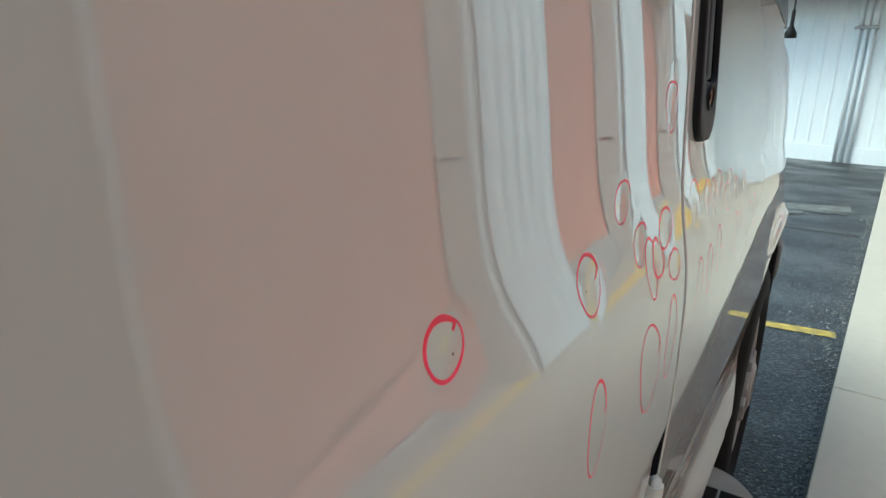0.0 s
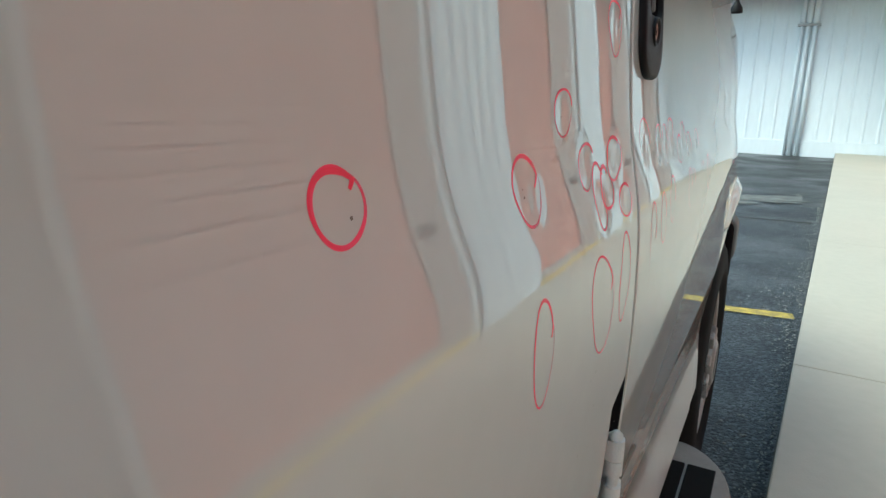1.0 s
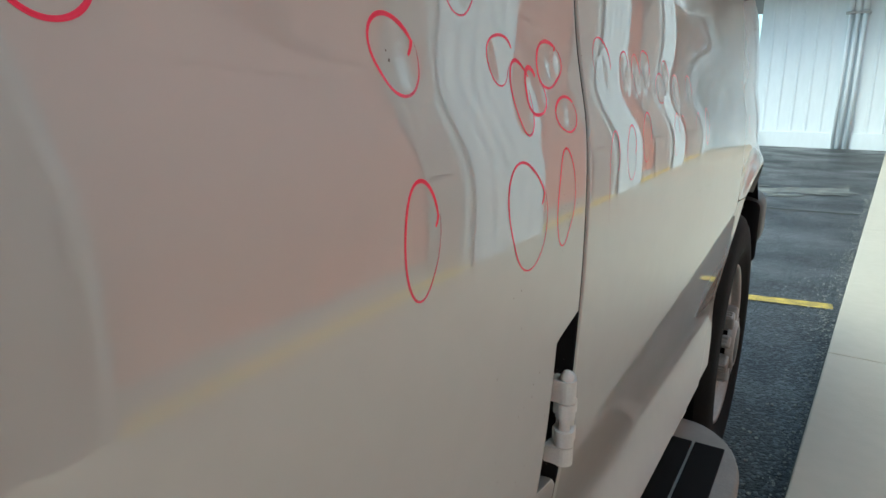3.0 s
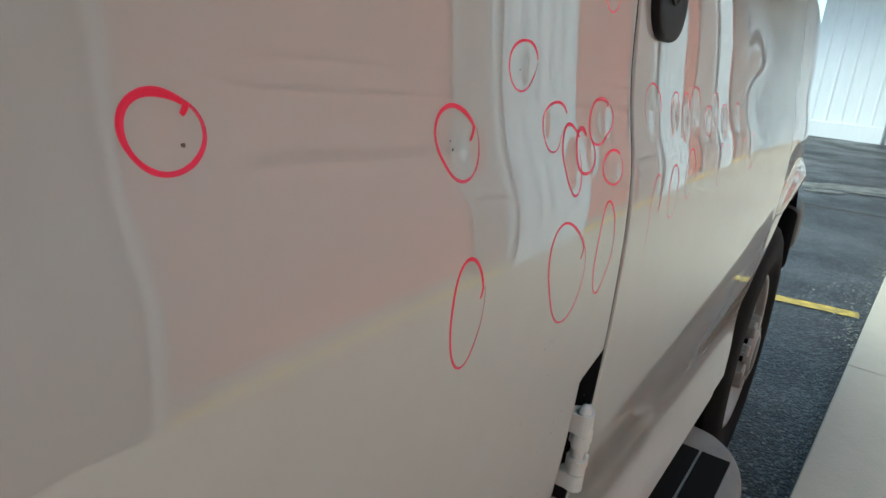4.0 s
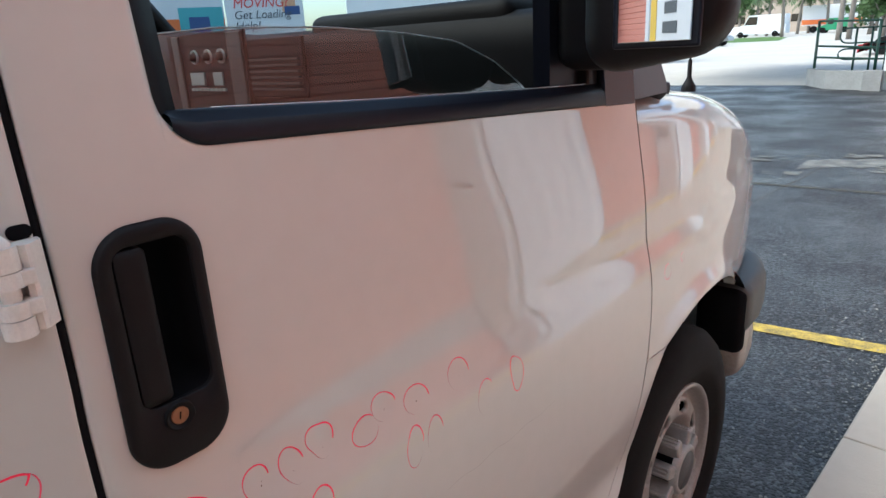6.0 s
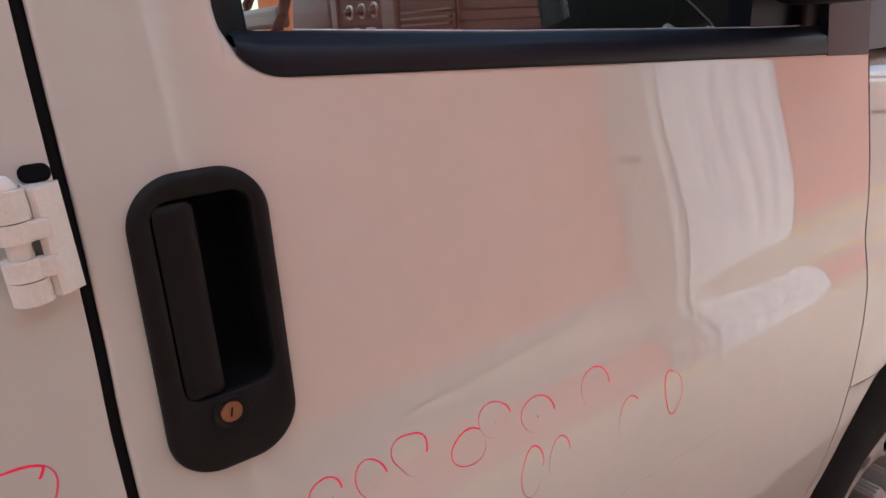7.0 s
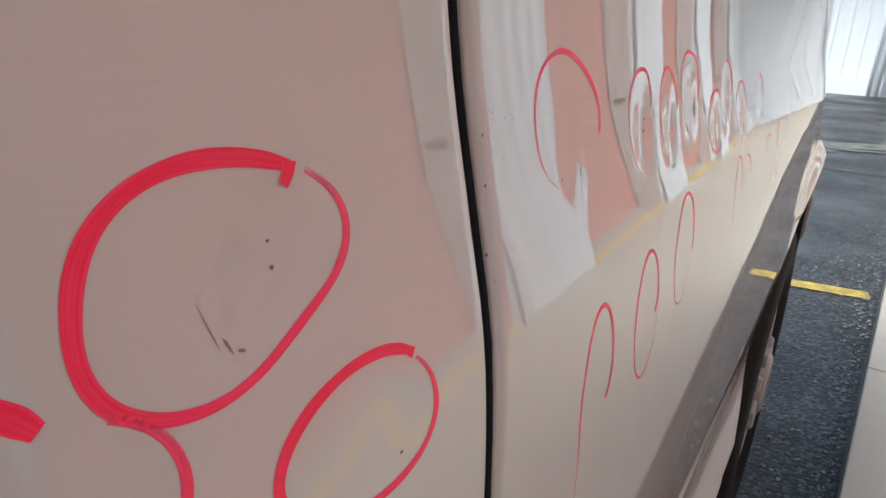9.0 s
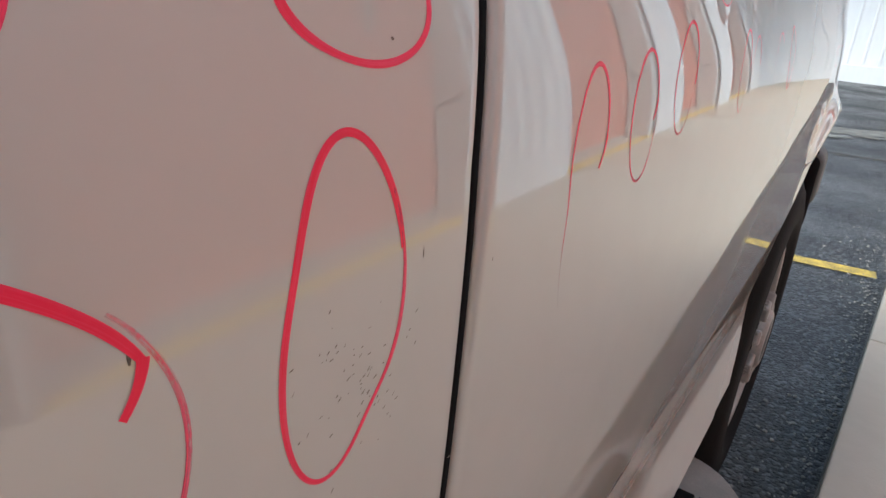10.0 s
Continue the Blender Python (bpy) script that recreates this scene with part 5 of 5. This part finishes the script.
ramp_rail = empty("ramp_railing", pose(-2.7, 19.4, .12))
thing(ramp_rail, "dark green pipe railing with rounded ends along a ramp", "railing")
for x in (-2.72, -2.38, -2.05):
    bm = bmesh.new()
    tube(bm, [(x, 19.4, .12), (x, 19.4, 1.28)], .026, 8)
    part("post", bm, GREENRAIL, ramp_rail, "", True)
for z0, z1 in ((1.28, .92), (.78, .52)):
    bm = bmesh.new()
    ring = [(-1.7, 19.4, z0)] + [(-2.9 + .18 * math.cos(a), 19.4, (z0 + z1) / 2 + (z0 - z1) / 2 * math.sin(a)) for a in np.linspace(math.pi / 2, 1.5 * math.pi, 9)] + [(-1.7, 19.4, z1)]
    tube(bm, ring, .02, 8)
    part("rail_loop", bm, GREENRAIL, ramp_rail, "", True)
bm = bmesh.new()
bm.faces.new([bm.verts.new((x, y, .15)) for x, y in ((-35, 60), (-15.2, 61), (-18, 75), (-21.5, 82), (-40, 80))])
fix(bm, (0, 0, 1))
thing(part("grass", bm, GRASS), "strip of green grass across the yard", "grass", kind="stuff")


def car(name, x, y, turn, paint, size, label, cat):
    """A simple vehicle: body with wheel arches, glasshouse, four wheels."""
    l, w, h, nose, roof0, roof1 = size
    root = empty(name, pose(x, y, .14, 0, 0, turn))
    thing(root, label, cat)

    def put(nm, bm, m, lab="", smooth=False):
        ob = part(nm, bm, m, None, lab, smooth)
        ob.matrix_world = root.matrix_world
        ob.parent = root
        ob.matrix_parent_inverse = root.matrix_world.inverted()

    low = h * .52
    prof = [(-l / 2, .35), (-l / 2, low), (-l / 2 + .1, low + .05), (roof0, h), (roof1, h), (l / 2 - nose, low + .08), (l / 2 - .1, low - .08), (l / 2, low - .25), (l / 2, .35)]
    bm = bmesh.new()
    a = [bm.verts.new((px, -w / 2, pz)) for px, pz in prof]
    b = [bm.verts.new((px, w / 2, pz)) for px, pz in prof]
    bm.faces.new(a)
    bm.faces.new(b[::-1])
    for k in range(len(prof)):
        bm.faces.new((a[k], a[(k + 1) % len(prof)], b[(k + 1) % len(prof)], b[k]))
    fix(bm)
    bmesh.ops.bevel(bm, geom=list(bm.edges), offset=.05, segments=2, affect="EDGES")
    put("body", bm, paint)
    for s in (-1, 1):
        bm = bmesh.new()
        g0, g1 = max(roof0 + .1, l * .02), roof1 - .05
        q = [(g0, low + .12), (g0, h - .16), (g1, h - .16), (l / 2 - nose - .12, low + .12)]
        f = [bm.verts.new((px, s * (w / 2 + .006), pz)) for px, pz in q]
        bm.faces.new(f if s < 0 else f[::-1])
        put("side_glass", bm, TINT)
    for px in (-l * .32, l * .32):
        for s in (-1, 1):
            bm = bmesh.new()
            lathe(bm, [(.02, .0), (.2, .0), (.2, .02), (.33, .02), (.34, -.2), (.02, -.2)], (px, s * (w / 2 - .0), .34), (0, s, 0), 20)
            fix(bm)
            put("wheel", bm, RUBBER)
    return root


car("parked_van", -23.2, 84.0, 180, FARWHITE, (5.9, 2.0, 2.45, 1.3, -2.85, 1.1), "white panel van parked across the yard", "van")
car("parked_car", -28.6, 84.5, 180, FARWHITE, (4.4, 1.8, 1.45, 1.1, -1.3, .5), "white hatchback parked beside a panel van", "car")
car("parked_car", -18.0, 50.6, 4, mat("grey_car_paint", (.16, .165, .17), .35, coat=.6, vary=.05), (4.5, 1.8, 1.45, 1.2, -1.4, .5), "grey saloon car parked in the yard", "car")
car("parked_car", -2.2, 31.0, 180, REDPAINT, (4.3, 1.8, 1.0, 1.2, -1.2, .5), "red car parked behind the green railing", "car")
car("parked_van", -17.0, 92.0, 180, mat("green_van_paint", (.02, .22, .10), .4, coat=.5), (3.6, 1.8, 1.7, 1.0, -1.6, .6), "green van parked far across the yard", "van")


def box_truck(x, y, z0, turn, length, band, lab):
    root = empty("box_truck", pose(x, y, z0, 0, 0, turn))
    thing(root, lab, "truck", "trucks across the yard")

    def put(nm, lo, hi, m, bevel=.03, label=""):
        ob = boxed(nm, lo, hi, m, None, bevel, label)
        ob.matrix_world = root.matrix_world
        ob.parent = root
        ob.matrix_parent_inverse = root.matrix_world.inverted()
        return ob

    put("cargo_box", (-length / 2, -1.15, .95), (length / 2, 1.15, 3.4), FARWHITE, .04)
    put("side_band", (-length / 2 + .02, -1.156, 1.05), (length / 2 - .02, -1.149, 1.05 + band), ORANGE, 0, "orange painted band")
    put("cab", (length / 2 + .05, -1.0, .55), (length / 2 + 1.7, 1.0, 2.1), FARWHITE, .18)
    put("cab_glass", (length / 2 + .5, -1.01, 1.35), (length / 2 + 1.3, 1.01, 1.9), TINT, .02)
    for px in (-length * .3, length / 2 + .9):
        bm = bmesh.new()
        lathe(bm, [(.02, 0), (.25, 0), (.42, .02), (.43, -.28)], (px, -1.05, .43), (0, -1, 0), 20)
        ob = part("wheel", bm, RUBBER, None)
        ob.matrix_world = root.matrix_world
        ob.parent = root
        ob.matrix_parent_inverse = root.matrix_world.inverted()
    return root


def truck_print(root, nm, lo, hi, m, label=""):
    ob = boxed(nm, lo, hi, m, None, 0, label)
    ob.matrix_world = root.matrix_world
    ob.parent = root
    ob.matrix_parent_inverse = root.matrix_world.inverted()


near = box_truck(-22.2, 10.6, .14, 63, 5.0, 1.5, "white box truck with orange band and teal picture")
truck_print(near, "picture_panel", (1.05, -1.164, 1.9), (2.45, -1.158, 2.9), TEALP, "teal printed picture")
truck_print(near, "picture_patch", (1.35, -1.172, 1.9), (2.0, -1.166, 2.6), NAVY, "navy printed shape")
for k in range(6):
    truck_print(near, "word_bar", (-1.75 + .3 * k, -1.164, 2.62), (-1.57 + .3 * k, -1.158, 2.92), GREYTXT)
box_truck(-20.5, 22.6, .14, 45, 6.6, 1.2, "white box truck with an orange band")
box_truck(-14.4, 26.6, .14, 25, 4.0, 1.3, "white box truck with an orange band")
box_truck(-18.6, 99.0, .14, 4, 7.0, .6, "white box truck with an orange band far across the yard")

# banner with its words, on posts
BAN = pose(-18.1, 12.6, 0.0, 0, 0, 55.7)
banner = empty("banner_sign", BAN)
thing(banner, "white banner sign with red and grey words", "sign")


def ban(nm, lo, hi, m, label=""):
    ob = boxed(nm, lo, hi, m, None, .01 if nm == "post" else 0, label)
    ob.matrix_world = BAN
    ob.parent = banner
    ob.matrix_parent_inverse = BAN.inverted()


ban("board", (-1.22, 0, 1.9), (1.22, .05, 3.5), BANNER)
ban("post", (-1.15, .06, 0), (-1.07, .14, 3.45), STEEL)
ban("post", (1.07, .06, 0), (1.15, .14, 3.45), STEEL)
ban("picture_patch", (.55, -.006, 2.72), (.98, -.003, 3.2), mat("orange_print", (.75, .42, .25), .6), "orange printed patch")
ban("picture_patch", (.62, -.010, 2.62), (1.1, -.007, 2.88), NAVY)
for words, zz, m, sz in (("MOVING?", 2.88, REDTXT, .40), ("Get Loading", 2.55, GREYTXT, .36), ("Help!", 2.22, GREYTXT, .36)):
    cu = bpy.data.curves.new("wording", "FONT")
    cu.body, cu.size, cu.extrude, cu.shear = words, sz, .003, .2
    cu.materials.append(m)
    ob = new("wording", cu)
    ob.matrix_world = BAN @ pose(-.98, -.012, zz, 90, 0, 0)
    ob.parent = banner
    ob.matrix_parent_inverse = BAN.inverted()


# ---- palms and trees ----
def palm(x, y, h, seed, spread=2.2):
    rnd = random.Random(seed)
    root = empty("palm_tree", pose(x, y, .14))
    thing(root, "palm tree with a slender trunk and ragged fronds", "tree", "palms across the yard")
    lean = rnd.uniform(-.5, .5)
    bm = bmesh.new()
    tube(bm, [(x + lean * t * t, y, .12 + h * t) for t in np.linspace(0, 1, 8)], [.2 - .08 * t for t in np.linspace(0, 1, 8)], 8)
    part("trunk", bm, BARK, root, "", True)
    bm = bmesh.new()
    top = Vector((x + lean, y, .12 + h))
    for k in range(26):
        a, up = rnd.uniform(0, math.tau), rnd.uniform(-.3, 1.1)
        L = spread * rnd.uniform(.7, 1.1)
        spine = []
        for t in np.linspace(0, 1, 7):
            spine.append(top + Vector((math.cos(a) * L * t * math.cos(up * .7), math.sin(a) * L * t * math.cos(up * .7), L * (up * t - (.7 + .4 * up) * t * t))))
        side = Vector((-math.sin(a), math.cos(a), 0))
        for p, q in zip(spine, spine[1:]):
            for s in (-1, 1):
                for j in range(2):
                    b0 = p.lerp(q, j / 2)
                    tip = b0 + side * s * .42 * spread / 2.2 + (q - p) * .9 + Vector((0, 0, -.22))
                    v = [bm.verts.new(c) for c in (b0, b0 + (q - p) * .42, tip)]
                    bm.faces.new(v)
    part("crown", bm, LEAF, root)


def tree(x, y, h, seed, r=2.0):
    rnd = random.Random(seed)
    root = empty("tree", pose(x, y, .14))
    thing(root, "leafy green tree with an uneven crown", "tree", "trees across the yard")
    bm = bmesh.new()
    tube(bm, [(x, y, .1), (x + .1, y, h * .35), (x, y, h * .6)], [.22, .17, .1], 8)
    for k in range(6):
        a = rnd.uniform(0, math.tau)
        tube(bm, [(x, y, h * rnd.uniform(.35, .55)), (x + math.cos(a) * r * .4, y + math.sin(a) * r * .4, h * .7), (x + math.cos(a) * r * .7, y + math.sin(a) * r * .7, h * rnd.uniform(.7, .95))], [.09, .06, .03], 6)
    part("trunk", bm, BARK, root, "", True)
    bm = bmesh.new()
    clumps = [(rnd.gauss(0, r * .45), rnd.gauss(0, r * .45), h * .75 + rnd.gauss(0, h * .13), rnd.uniform(.35, .7)) for _ in range(26)]
    for cx, cy, cz, cr in clumps:
        for _ in range(60):
            d = Vector((rnd.gauss(0, 1), rnd.gauss(0, 1), rnd.gauss(0, .8)))
            d = d.normalized() * cr * rnd.uniform(.5, 1.1)
            c = Vector((x + cx, y + cy, cz)) + d
            e1, e2 = Vector((rnd.gauss(0, 1), rnd.gauss(0, 1), rnd.gauss(0, 1))) * .09, Vector((rnd.gauss(0, 1), rnd.gauss(0, 1), rnd.gauss(0, 1))) * .09
            bm.faces.new([bm.verts.new(q) for q in (c - e1, c + e2, c + e1, c - e2)])
    part("crown", bm, LEAF, root)


for k, (x, y, h) in enumerate(((-24.1, 90, 5.2), (-19.3, 78, 5.6), (-21.8, 95, 5.4), (-21.2, 98, 4.8), (-18.5, 95, 5.2), (-9.7, 55, 6.6), (-9.4, 57, 7.0), (-27.6, 98, 5.0))):
    palm(x, y, h, k)
for k, (x, y, h, r) in enumerate(((-10.4, 72, 3.6, 1.6), (-8.0, 62, 3.4, 1.6), (-30.0, 98, 5.5, 2.4), (-12.6, 90, 3.6, 2.0), (-15.2, 104, 5.0, 2.4))):
    tree(x, y, h, k + 20, r)
for k, (x, y, w, d, h) in enumerate(((-44, 125, 40, 10, 5.5), (-14, 132, 18, 8, 4.0))):
    b = boxed("far_building", (x - w / 2, y, 0), (x + w / 2, y + d, h), FARWALL, None, .05)
    thing(b, "long tan building far across the yard", "building")
    for j in range(int(w / 3)):
        boxed("window", (x - w / 2 + 1 + 3 * j, y - .06, 1.8), (x - w / 2 + 2.6 + 3 * j, y + .02, 3.0), TINT, b)
    boxed("roof_cap", (x - w / 2 - .2, y - .25, h), (x + w / 2 + .2, y + d, h + .35), SOFFIT if k == 0 else SOFFIT, b, .02)
